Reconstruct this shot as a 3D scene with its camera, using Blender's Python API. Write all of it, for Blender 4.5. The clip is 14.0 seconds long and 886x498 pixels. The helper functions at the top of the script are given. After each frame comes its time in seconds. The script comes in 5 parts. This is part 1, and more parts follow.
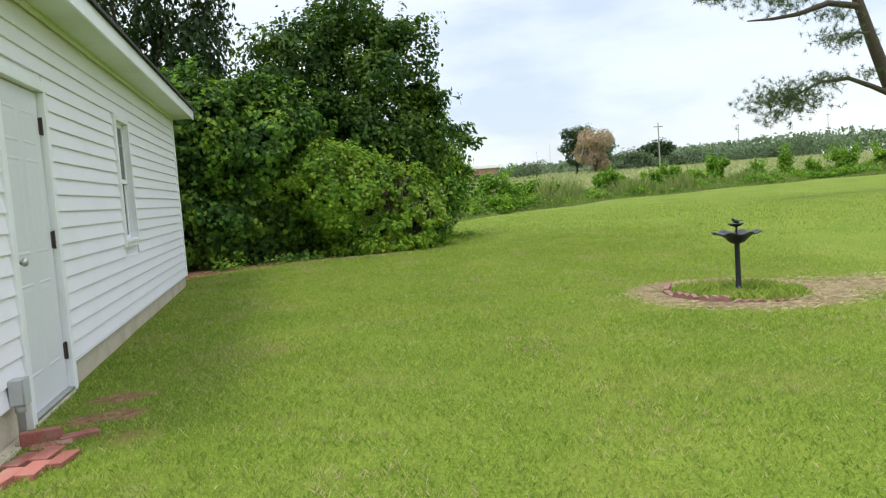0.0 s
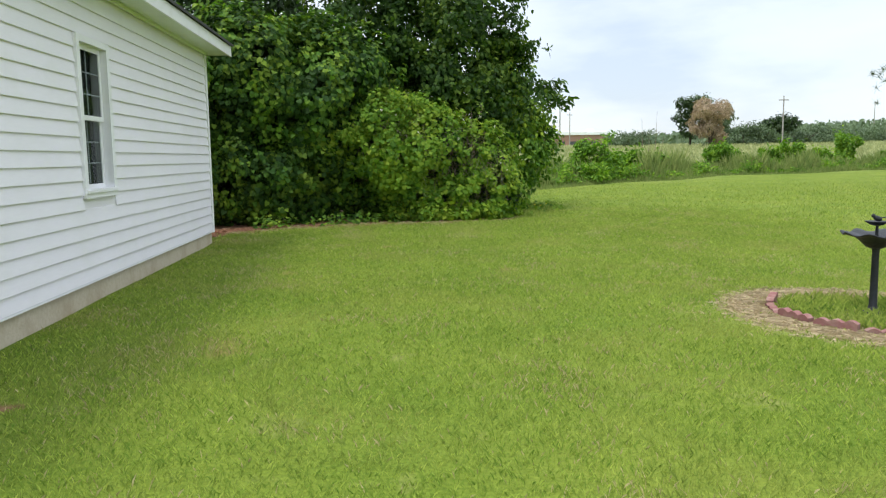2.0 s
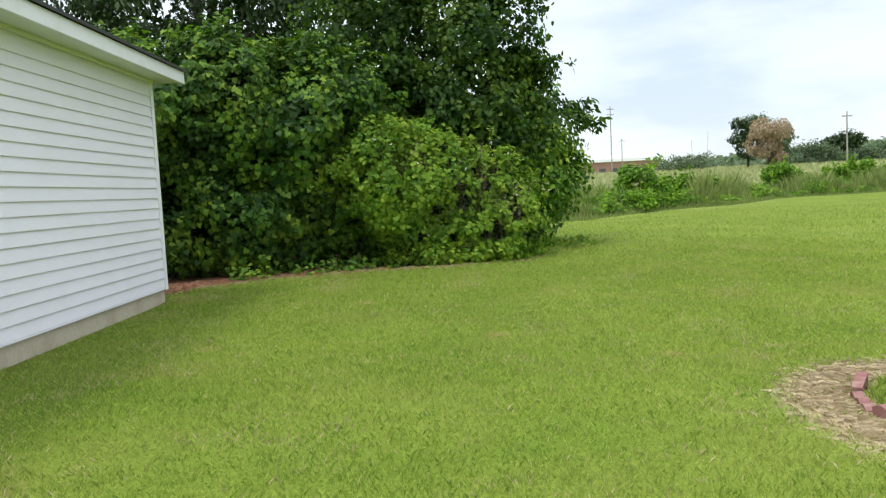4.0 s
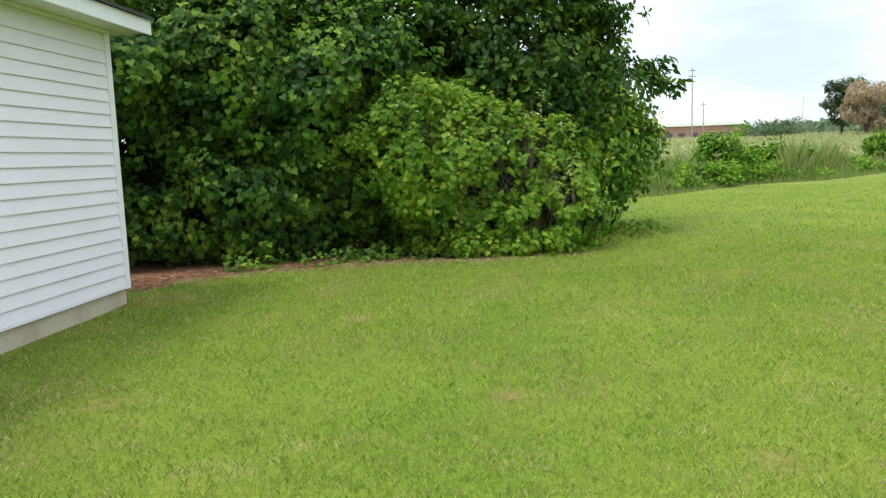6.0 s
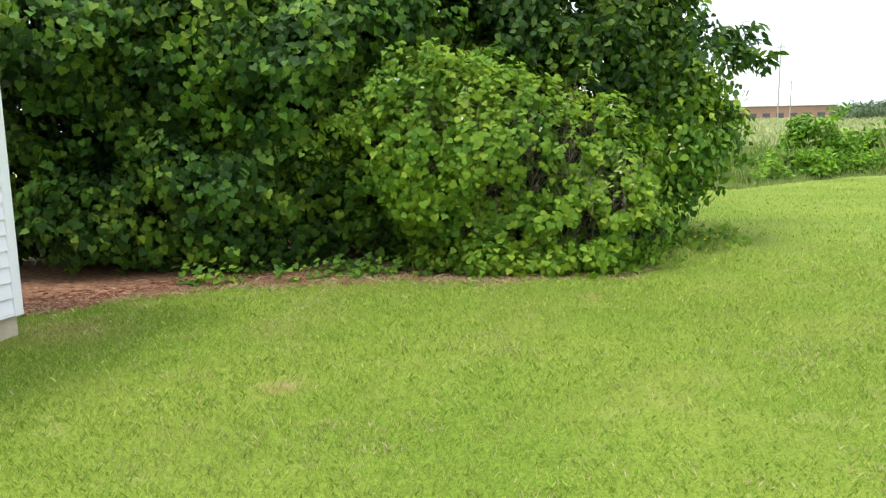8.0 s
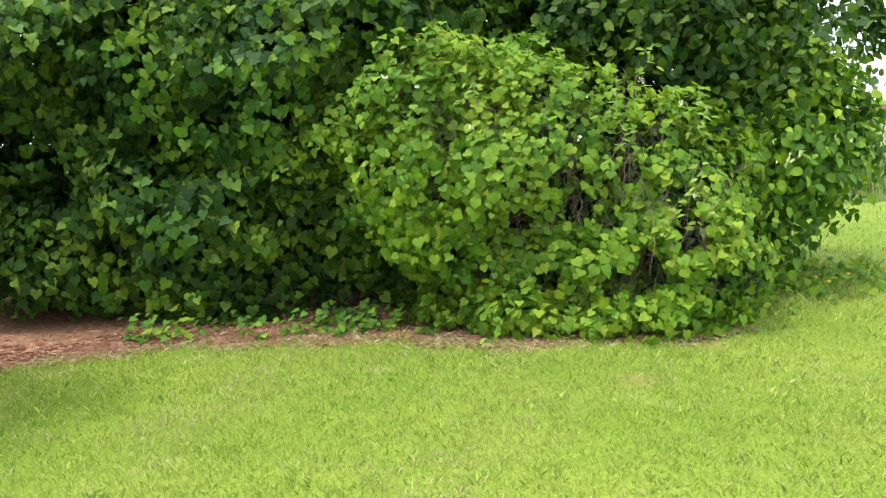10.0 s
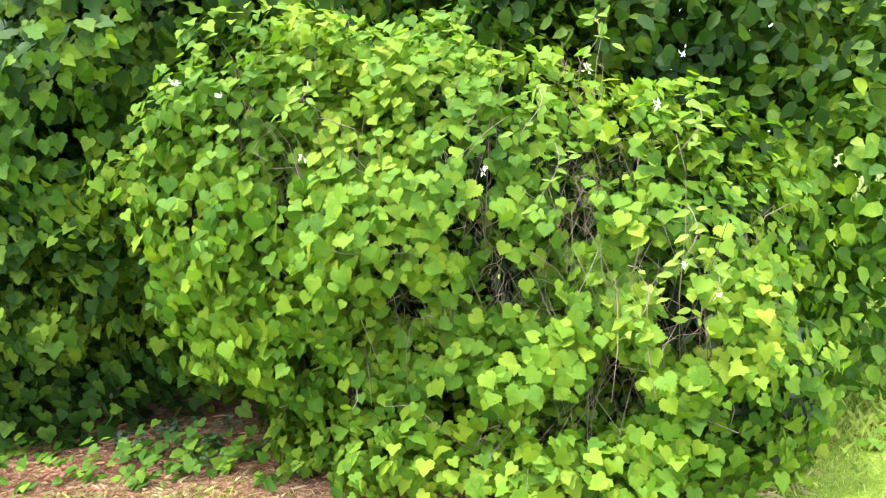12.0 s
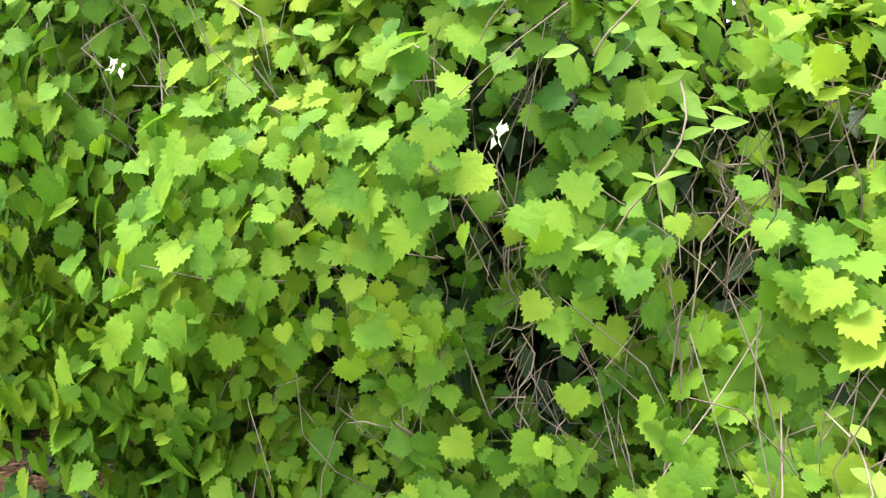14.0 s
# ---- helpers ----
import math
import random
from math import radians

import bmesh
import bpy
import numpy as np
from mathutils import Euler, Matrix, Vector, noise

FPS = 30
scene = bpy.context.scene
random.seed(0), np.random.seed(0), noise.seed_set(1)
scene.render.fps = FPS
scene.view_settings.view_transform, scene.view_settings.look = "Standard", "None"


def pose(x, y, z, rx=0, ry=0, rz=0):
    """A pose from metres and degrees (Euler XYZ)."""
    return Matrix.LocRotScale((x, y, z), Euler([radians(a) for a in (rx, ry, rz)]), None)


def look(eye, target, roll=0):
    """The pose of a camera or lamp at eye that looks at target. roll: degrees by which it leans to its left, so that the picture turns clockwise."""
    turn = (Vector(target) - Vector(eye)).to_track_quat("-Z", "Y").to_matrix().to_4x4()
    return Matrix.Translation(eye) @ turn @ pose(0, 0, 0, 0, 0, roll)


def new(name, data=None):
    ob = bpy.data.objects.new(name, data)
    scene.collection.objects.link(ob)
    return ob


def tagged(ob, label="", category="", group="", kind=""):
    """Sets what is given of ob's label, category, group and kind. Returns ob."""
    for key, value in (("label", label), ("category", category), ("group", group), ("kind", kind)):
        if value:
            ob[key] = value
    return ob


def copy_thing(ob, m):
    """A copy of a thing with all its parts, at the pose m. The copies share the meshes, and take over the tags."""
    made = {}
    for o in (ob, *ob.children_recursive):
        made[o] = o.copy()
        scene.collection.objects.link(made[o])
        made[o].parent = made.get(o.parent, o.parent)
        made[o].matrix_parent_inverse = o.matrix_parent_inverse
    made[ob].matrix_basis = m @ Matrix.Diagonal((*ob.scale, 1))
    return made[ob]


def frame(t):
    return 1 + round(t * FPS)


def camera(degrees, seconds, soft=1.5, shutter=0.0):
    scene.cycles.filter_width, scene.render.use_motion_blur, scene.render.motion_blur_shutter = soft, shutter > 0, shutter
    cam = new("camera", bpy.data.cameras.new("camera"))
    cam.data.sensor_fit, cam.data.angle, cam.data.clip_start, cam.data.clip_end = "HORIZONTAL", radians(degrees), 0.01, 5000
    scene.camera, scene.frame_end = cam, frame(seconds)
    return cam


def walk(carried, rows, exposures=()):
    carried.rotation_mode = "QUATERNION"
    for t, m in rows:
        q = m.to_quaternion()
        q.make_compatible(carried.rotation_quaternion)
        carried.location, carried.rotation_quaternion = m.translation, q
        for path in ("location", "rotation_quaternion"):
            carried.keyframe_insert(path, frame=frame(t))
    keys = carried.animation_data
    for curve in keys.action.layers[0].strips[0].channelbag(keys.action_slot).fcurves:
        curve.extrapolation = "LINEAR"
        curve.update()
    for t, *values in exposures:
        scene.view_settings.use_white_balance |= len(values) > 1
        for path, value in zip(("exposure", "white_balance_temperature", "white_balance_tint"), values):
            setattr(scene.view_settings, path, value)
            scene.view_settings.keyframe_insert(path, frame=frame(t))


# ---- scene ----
cam = camera(61.0, 14.0, 1.25)
PATH = [
    (0, (0.083, 0.194, 1.134), (0.493, 2.145, 0.981), -4.2),
    (0.5, (0.31, 0.492, 1.104), (0.503, 2.475, 0.921), -3.7),
    (1, (0.515, 0.935, 1.118), (0.75, 2.911, 0.924), -2.0),
    (1.5, (0.788, 1.334, 1.089), (0.884, 3.322, 0.893), -0.0),
    (2, (0.984, 1.771, 1.106), (1.126, 3.751, 0.864), -0.8),
    (2.5, (1.213, 2.217, 1.12), (1.354, 4.201, 0.908), -2.2),
    (3, (1.421, 2.656, 1.116), (1.431, 4.643, 0.889), -2.0),
    (3.5, (1.565, 3.168, 1.155), (1.658, 5.158, 0.975), -4.6),
    (4, (1.835, 3.537, 1.105), (1.832, 5.531, 0.952), -2.9),
    (4.2, (1.87, 3.744, 1.129), (1.806, 5.732, 0.919), -2.1),
    (6.3, (2.345, 5.76, 1.284), (2.103, 7.728, 1.022), -1.7),
    (6.5, (2.379, 5.965, 1.289), (2.097, 7.92, 0.979), -1.6),
    (7, (2.54, 6.457, 1.293), (2.273, 8.427, 1.082), -4.2),
    (7.5, (2.663, 7.037, 1.301), (2.44, 9.011, 1.069), -1.4),
    (8, (2.674, 7.54, 1.392), (2.297, 9.48, 1.089), -1.0),
    (8.2, (2.665, 7.785, 1.398), (2.283, 9.73, 1.158), -2.5),
    (10.3, (3.212, 9.904, 1.419), (2.496, 11.751, 1.143), -2.1),
    (10.5, (3.211, 10.163, 1.441), (2.543, 12.039, 1.253), -3.0),
    (11, (3.382, 10.84, 1.41), (2.714, 12.718, 1.25), -4.4),
    (11.5, (3.388, 11.384, 1.417), (2.586, 13.205, 1.212), -2.8),
    (12, (3.401, 11.974, 1.441), (2.536, 13.764, 1.228), -4.2),
    (12.5, (3.432, 12.468, 1.438), (2.521, 14.215, 1.09), 0.7),
    (13, (3.25, 12.902, 1.459), (2.266, 14.603, 1.088), -3.1),
    (13.5, (3.106, 13.323, 1.417), (2.052, 14.995, 1.112), -1.3),
    (14, (2.905, 13.729, 1.469), (1.772, 15.334, 1.09), 1.3),
]
EXPOSURES = [(0, -0.1), (4.2, -0.03), (6.5, 0.12), (7.5, 0.3), (8.2, 0.48), (10.5, 0.98), (11.5, 1.45), (12.5, 1.8), (13.2, 1.75), (14, 1.65)]
walk(cam, [(t, look(eye, target, roll)) for t, eye, target, roll in PATH], EXPOSURES)

# ---- world and sun ----
SUN_ELEVATION, SUN_AZIMUTH = 69.0, -125.0
world = bpy.data.worlds.new("sky")
scene.world = world
world.use_nodes = True
wn, wl = world.node_tree.nodes, world.node_tree.links
wn.clear()
w_out = wn.new("ShaderNodeOutputWorld")
w_sky = wn.new("ShaderNodeTexSky")
w_sky.sky_type, w_sky.sun_disc = "NISHITA", False
w_sky.sun_elevation, w_sky.sun_rotation = radians(SUN_ELEVATION), radians(SUN_AZIMUTH)
w_coord = wn.new("ShaderNodeTexCoord")
w_map = wn.new("ShaderNodeMapping")
w_map.inputs["Scale"].default_value = (1.0, 1.0, 3.4)
w_map.inputs["Location"].default_value = (0.35, 0.1, 0.2)
w_noise = wn.new("ShaderNodeTexNoise")
w_noise.inputs["Scale"].default_value, w_noise.inputs["Detail"].default_value = 2.1, 7.0
w_noise.inputs["Roughness"].default_value = 0.52
w_ramp = wn.new("ShaderNodeValToRGB")
w_ramp.color_ramp.elements[0].position, w_ramp.color_ramp.elements[1].position = 0.36, 0.60
w_ramp.color_ramp.elements[0].color = (0.62, 0.70, 0.82, 1)
w_ramp.color_ramp.elements[1].color = (0.90, 0.93, 0.97, 1)
w_mid = w_ramp.color_ramp.elements.new(0.46)
w_mid.color = (0.81, 0.87, 0.94, 1)
w_cloud = wn.new("ShaderNodeBackground")
w_cloud.inputs["Strength"].default_value = 0.98
w_blue = wn.new("ShaderNodeBackground")
w_blue.inputs["Strength"].default_value = 0.05
w_add = wn.new("ShaderNodeAddShader")
wl.new(w_coord.outputs["Generated"], w_map.inputs["Vector"])
wl.new(w_map.outputs["Vector"], w_noise.inputs["Vector"])
wl.new(w_noise.outputs["Fac"], w_ramp.inputs["Fac"])
wl.new(w_ramp.outputs["Color"], w_cloud.inputs["Color"])
wl.new(w_sky.outputs["Color"], w_blue.inputs["Color"])
# an overcast sky is brightest overhead
w_split = wn.new("ShaderNodeSeparateXYZ")
wl.new(w_coord.outputs["Generated"], w_split.inputs["Vector"])
w_up = wn.new("ShaderNodeMath")
w_up.operation, w_up.use_clamp = "MAXIMUM", True
w_up.inputs[1].default_value = 0.0
wl.new(w_split.outputs["Z"], w_up.inputs[0])
w_pow = wn.new("ShaderNodeMath")
w_pow.operation = "POWER"
w_pow.inputs[1].default_value = 2.2
wl.new(w_up.outputs[0], w_pow.inputs[0])
w_gain = wn.new("ShaderNodeMath")
w_gain.operation = "MULTIPLY_ADD"
w_gain.inputs[1].default_value, w_gain.inputs[2].default_value = 1.75, 0.95
wl.new(w_pow.outputs[0], w_gain.inputs[0])
wl.new(w_gain.outputs[0], w_cloud.inputs["Strength"])
wl.new(w_cloud.outputs["Background"], w_add.inputs[0])
wl.new(w_blue.outputs["Background"], w_add.inputs[1])
wl.new(w_add.outputs["Shader"], w_out.inputs["Surface"])

sun = new("sun", bpy.data.lights.new("sun", "SUN"))
sun.data.energy, sun.data.angle, sun.data.color = 2.9, radians(12), (1.0, 0.96, 0.89)
s_az, s_el = radians(SUN_AZIMUTH), radians(SUN_ELEVATION)
sun_from = Vector((math.sin(s_az) * math.cos(s_el), math.cos(s_az) * math.cos(s_el), math.sin(s_el)))
sun.matrix_world = look(sun_from * 60, (0, 0, 0))

# ---- materials ----


def surface(name, low, high, scale=20.0, rough=0.7, bump=0.1, metal=0.0, stain=None, stain_scale=1.5, stain_amount=0.5,
            island=False, item=False, glow=0.0, spec=0.3, stretch=(1, 1, 1)):
    """A procedural surface: fine grain between two colours, a larger stain, a little relief."""
    m = bpy.data.materials.new(name)
    m.use_nodes = True
    n, k = m.node_tree.nodes, m.node_tree.links
    b = n["Principled BSDF"]
    b.inputs["Roughness"].default_value, b.inputs["Metallic"].default_value = rough, metal
    b.inputs["Specular IOR Level"].default_value = spec
    g = n.new("ShaderNodeNewGeometry")
    t = n.new("ShaderNodeMapping")
    t.inputs["Scale"].default_value = stretch
    k.new(g.outputs["Position"], t.inputs["Vector"])
    f = n.new("ShaderNodeTexNoise")
    f.inputs["Scale"].default_value, f.inputs["Detail"].default_value = scale, 5.0
    k.new(t.outputs["Vector"], f.inputs["Vector"])
    mix = n.new("ShaderNodeMix")
    mix.data_type = "RGBA"
    mix.inputs["A"].default_value, mix.inputs["B"].default_value = (*low, 1), (*high, 1)
    source = f.outputs["Fac"]
    if island or item:
        add = n.new("ShaderNodeMath")
        add.operation = "MULTIPLY_ADD"
        rnd = g.outputs["Random Per Island"] if island else n.new("ShaderNodeObjectInfo").outputs["Random"]
        k.new(rnd, add.inputs[0])
        add.inputs[1].default_value = 0.75
        half = n.new("ShaderNodeMath")
        half.operation = "MULTIPLY"
        half.inputs[1].default_value = 0.3
        k.new(f.outputs["Fac"], half.inputs[0])
        k.new(half.outputs[0], add.inputs[2])
        source = add.outputs[0]
    k.new(source, mix.inputs["Factor"])
    colour = mix.outputs["Result"]
    if stain:
        s = n.new("ShaderNodeTexNoise")
        s.inputs["Scale"].default_value, s.inputs["Detail"].default_value = stain_scale, 6.0
        k.new(g.outputs["Position"], s.inputs["Vector"])
        r = n.new("ShaderNodeMapRange")
        r.inputs["From Min"].default_value, r.inputs["From Max"].default_value = 0.48, 0.72
        r.inputs["To Max"].default_value = stain_amount
        k.new(s.outputs["Fac"], r.inputs["Value"])
        mx = n.new("ShaderNodeMix")
        mx.data_type = "RGBA"
        mx.inputs["B"].default_value = (*stain, 1)
        k.new(r.outputs["Result"], mx.inputs["Factor"])
        k.new(colour, mx.inputs["A"])
        colour = mx.outputs["Result"]
    k.new(colour, b.inputs["Base Color"])
    if bump:
        bp = n.new("ShaderNodeBump")
        bp.inputs["Strength"].default_value, bp.inputs["Distance"].default_value = bump, 0.01
        k.new(f.outputs["Fac"], bp.inputs["Height"])
        k.new(bp.outputs["Normal"], b.inputs["Normal"])
    if glow:
        out = n["Material Output"]
        tr = n.new("ShaderNodeBsdfTranslucent")
        k.new(colour, tr.inputs["Color"])
        ms = n.new("ShaderNodeMixShader")
        ms.inputs["Fac"].default_value = glow
        k.new(b.outputs["BSDF"], ms.inputs[1])
        k.new(tr.outputs["BSDF"], ms.inputs[2])
        k.new(ms.outputs["Shader"], out.inputs["Surface"])
    return m


def foliage(name, dark, mid, bright, rough=0.5, through_light=0.35, spec=0.35):
    """Leaves: each leaf its own shade out of three colours, light passes through them."""
    m = bpy.data.materials.new(name)
    m.use_nodes = True
    n, k = m.node_tree.nodes, m.node_tree.links
    b = n["Principled BSDF"]
    b.inputs["Roughness"].default_value, b.inputs["Specular IOR Level"].default_value = rough, spec
    g = n.new("ShaderNodeNewGeometry")
    r = n.new("ShaderNodeValToRGB")
    r.color_ramp.elements[0].color, r.color_ramp.elements[1].color = (*dark, 1), (*bright, 1)
    r.color_ramp.elements.new(0.55).color = (*mid, 1)
    f = n.new("ShaderNodeTexNoise")
    f.inputs["Scale"].default_value = 1.3
    k.new(g.outputs["Position"], f.inputs["Vector"])
    a = n.new("ShaderNodeMath")
    a.operation = "MULTIPLY_ADD"
    a.inputs[1].default_value = 0.7
    k.new(g.outputs["Random Per Island"], a.inputs[0])
    h = n.new("ShaderNodeMapRange")
    h.inputs["From Min"].default_value, h.inputs["From Max"].default_value = 0.3, 0.7
    h.inputs["To Min"].default_value, h.inputs["To Max"].default_value = -0.1, 0.4
    k.new(f.outputs["Fac"], h.inputs["Value"])
    k.new(h.outputs["Result"], a.inputs[2])
    blotch = n.new("ShaderNodeTexNoise")
    blotch.inputs["Scale"].default_value, blotch.inputs["Detail"].default_value = 28.0, 3.0
    k.new(g.outputs["Position"], blotch.inputs["Vector"])
    shift = n.new("ShaderNodeMath")
    shift.operation = "MULTIPLY_ADD"
    shift.inputs[1].default_value = 0.45
    k.new(blotch.outputs["Fac"], shift.inputs[0])
    k.new(a.outputs[0], shift.inputs[2])
    level = n.new("ShaderNodeMath")
    level.operation = "SUBTRACT"
    level.inputs[1].default_value = 0.215
    k.new(shift.outputs[0], level.inputs[0])
    k.new(level.outputs[0], r.inputs["Fac"])
    k.new(r.outputs["Color"], b.inputs["Base Color"])
    vein = n.new("ShaderNodeTexNoise")
    vein.inputs["Scale"].default_value, vein.inputs["Detail"].default_value = 70.0, 2.0
    k.new(g.outputs["Position"], vein.inputs["Vector"])
    bp = n.new("ShaderNodeBump")
    bp.inputs["Strength"].default_value, bp.inputs["Distance"].default_value = 0.5, 0.006
    k.new(vein.outputs["Fac"], bp.inputs["Height"])
    k.new(bp.outputs["Normal"], b.inputs["Normal"])
    tr = n.new("ShaderNodeBsdfTranslucent")
    boost = n.new("ShaderNodeMix")
    boost.data_type = "RGBA"
    boost.blend_type = "MULTIPLY"
    boost.inputs["Factor"].default_value = 1.0
    boost.inputs["B"].default_value = (1.36, 1.5, 0.65, 1)
    k.new(r.outputs["Color"], boost.inputs["A"])
    k.new(boost.outputs["Result"], tr.inputs["Color"])
    ms = n.new("ShaderNodeMixShader")
    ms.inputs["Fac"].default_value = through_light
    k.new(b.outputs["BSDF"], ms.inputs[1])
    k.new(tr.outputs["BSDF"], ms.inputs[2])
    k.new(ms.outputs["Shader"], n["Material Output"].inputs["Surface"])
    return m


VINYL = surface("vinyl_siding", (0.775, 0.75, 0.80), (0.835, 0.81, 0.86), 60, 0.45, 0.06, stain=(0.64, 0.66, 0.58), stain_scale=2.2, stain_amount=0.2, stretch=(1, 0.15, 1))
TRIM = surface("white_trim", (0.77, 0.77, 0.79), (0.84, 0.84, 0.85), 30, 0.4, 0.05, stain=(0.62, 0.62, 0.56), stain_scale=4, stain_amount=0.3)
# Greenish shade under the eave is put into base and blotch colours
SOFFIT = surface("greenish_shaded_soffit", (0.62, 0.66, 0.55), (0.72, 0.75, 0.66), 8, 0.5, 0.05, stain=(0.42, 0.48, 0.24), stain_scale=1.2, stain_amount=0.5)
DOOR_PAINT = surface("door_paint", (0.63, 0.63, 0.65), (0.69, 0.69, 0.71), 12, 0.4, 0.04, stain=(0.6, 0.62, 0.55), stain_scale=3, stain_amount=0.2)
CONCRETE = surface("foundation_concrete", (0.42, 0.36, 0.27), (0.56, 0.50, 0.39), 35, 0.9, 0.5, stain=(0.30, 0.22, 0.13), stain_scale=3, stain_amount=0.6)
SHINGLE = surface("asphalt_shingle", (0.035, 0.035, 0.037), (0.08, 0.078, 0.075), 90, 0.9, 0.6)
BRICK = surface("red_brick", (0.22, 0.07, 0.055), (0.41, 0.155, 0.12), 45, 0.9, 0.7, item=True, stain=(0.30, 0.22, 0.17), stain_scale=8, stain_amount=0.8)
EDGING = surface("red_concrete_edging", (0.17, 0.07, 0.065), (0.25, 0.12, 0.11), 40, 0.85, 0.5, item=True, stain=(0.36, 0.28, 0.22), stain_scale=9, stain_amount=0.6)
IRON = surface("dark_iron", (0.018, 0.02, 0.024), (0.05, 0.053, 0.058), 40, 0.5, 0.3, metal=0.4)
STEEL = surface("brushed_steel", (0.42, 0.42, 0.40), (0.6, 0.6, 0.58), 60, 0.35, 0.1, metal=0.9)
HINGE = surface("tarnished_hinge", (0.05, 0.04, 0.035), (0.12, 0.09, 0.075), 60, 0.5, 0.2, metal=0.6)
GREY_PVC = surface("grey_pvc", (0.40, 0.42, 0.42), (0.48, 0.50, 0.49), 30, 0.5, 0.1, stain=(0.35, 0.36, 0.28), stain_scale=6, stain_amount=0.4)
BARK = surface("bark", (0.035, 0.025, 0.018), (0.11, 0.085, 0.065), 25, 0.9, 0.8, stretch=(1, 1, 0.25))
TWIG = surface("dry_vine_stem", (0.10, 0.065, 0.048), (0.30, 0.225, 0.18), 12, 0.85, 0.4, island=True)
WOOD_POLE = surface("weathered_pole", (0.24, 0.23, 0.22), (0.36, 0.34, 0.32), 5, 0.9, 0.3)
NEEDLES = surface("pine_needles", (0.17, 0.070, 0.038), (0.52, 0.30, 0.19), 6, 0.85, 0.2, island=True)
STRAW = surface("dry_straw", (0.36, 0.29, 0.17), (0.60, 0.50, 0.33), 6, 0.85, 0.1, island=True, glow=0.15)
GRASS = surface("lawn_blades", (0.075, 0.175, 0.018), (0.45, 0.54, 0.10), 0.9, 0.75, 0.0, island=True, glow=0.3, spec=0.12, stain=(0.42, 0.40, 0.13), stain_scale=1.1, stain_amount=0.5)
THATCH = surface("dead_lawn_blades", (0.32, 0.28, 0.12), (0.58, 0.50, 0.27), 6, 0.85, 0.0, island=True, glow=0.2)
TALL_GRASS = surface("meadow_grass", (0.09, 0.17, 0.03), (0.32, 0.37, 0.11), 0.5, 0.7, 0.0, island=True, glow=0.25)
VINE_LEAF = foliage("vine_leaf", (0.038, 0.108, 0.013), (0.130, 0.240, 0.021), (0.238, 0.315, 0.028), 0.6, 0.38, 0.15)
TREE_LEAF = foliage("tree_leaf", (0.015, 0.041, 0.008), (0.036, 0.084, 0.012), (0.125, 0.195, 0.024), 0.6, 0.32, 0.18)
# Vine leaf darkened: the curtain's shade is painted into its colour
CURTAIN_LEAF = foliage("shaded_vine_leaf", (0.015, 0.043, 0.009), (0.040, 0.096, 0.014), (0.18, 0.27, 0.030), 0.6, 0.3, 0.15)
# Own colour of the dark trees; inside the vines it paints shade
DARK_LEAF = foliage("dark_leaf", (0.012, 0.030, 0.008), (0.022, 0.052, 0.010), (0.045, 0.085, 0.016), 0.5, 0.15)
PINE_LEAF = foliage("pine_foliage", (0.025, 0.05, 0.018), (0.05, 0.09, 0.025), (0.12, 0.17, 0.04), 0.6, 0.15)
SHRUB_LEAF = foliage("shrub_leaf", (0.05, 0.125, 0.012), (0.115, 0.235, 0.02), (0.26, 0.39, 0.04), 0.6, 0.35, 0.2)
BROWN_LEAF = foliage("dead_foliage", (0.27, 0.20, 0.145), (0.38, 0.285, 0.21), (0.50, 0.40, 0.31), 0.8, 0.2)
# Greyed and lightened to put distance haze into the leaf colour
HAZED_LEAF = foliage("hazed_wood_leaf", (0.075, 0.115, 0.065), (0.10, 0.15, 0.08), (0.135, 0.185, 0.095), 0.7, 0.15)
# Same vine half darkened: less shade painted in than on the curtain
SWAG_LEAF = foliage("half_shaded_vine_leaf", (0.028, 0.083, 0.012), (0.084, 0.180, 0.019), (0.215, 0.31, 0.030), 0.6, 0.36, 0.15)
EVERGREEN = foliage("evergreen_leaf", (0.025, 0.06, 0.022), (0.045, 0.10, 0.035), (0.08, 0.15, 0.05), 0.35, 0.15, 0.4)
FIELD_GRASS = surface("pale_field_grass", (0.21, 0.26, 0.10), (0.43, 0.44, 0.21), 0.3, 0.8, 0.0, island=True, glow=0.2)
HONEY_LEAF = foliage("honeysuckle_leaf", (0.10, 0.19, 0.025), (0.16, 0.26, 0.035), (0.25, 0.33, 0.06), 0.6, 0.35, 0.15)
PETAL = surface("cream_petal", (0.75, 0.72, 0.55), (0.85, 0.84, 0.74), 20, 0.6, 0.0, glow=0.3)
YELLOW = surface("yellow_petal", (0.75, 0.55, 0.03), (0.85, 0.68, 0.06), 20, 0.6, 0.0, glow=0.2)
FAR_WALL = surface("far_wall", (0.36, 0.30, 0.25), (0.45, 0.38, 0.32), 0.3, 0.85, 0.0)
FAR_BRICK = surface("far_brick_wall", (0.27, 0.16, 0.125), (0.36, 0.22, 0.17), 0.4, 0.85, 0.0)
FAR_ROOF = surface("far_metal_roof", (0.72, 0.74, 0.76), (0.82, 0.83, 0.84), 0.2, 0.4, 0.0)
FAR_DARK = surface("far_dark_opening", (0.06, 0.06, 0.065), (0.10, 0.10, 0.11), 0.4, 0.6, 0.0)
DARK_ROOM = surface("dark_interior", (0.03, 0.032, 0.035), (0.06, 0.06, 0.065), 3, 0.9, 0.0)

GLASS = bpy.data.materials.new("window_glass")
GLASS.use_nodes = True
gb = GLASS.node_tree.nodes["Principled BSDF"]
gb.inputs["Base Color"].default_value = (0.55, 0.6, 0.6, 1)
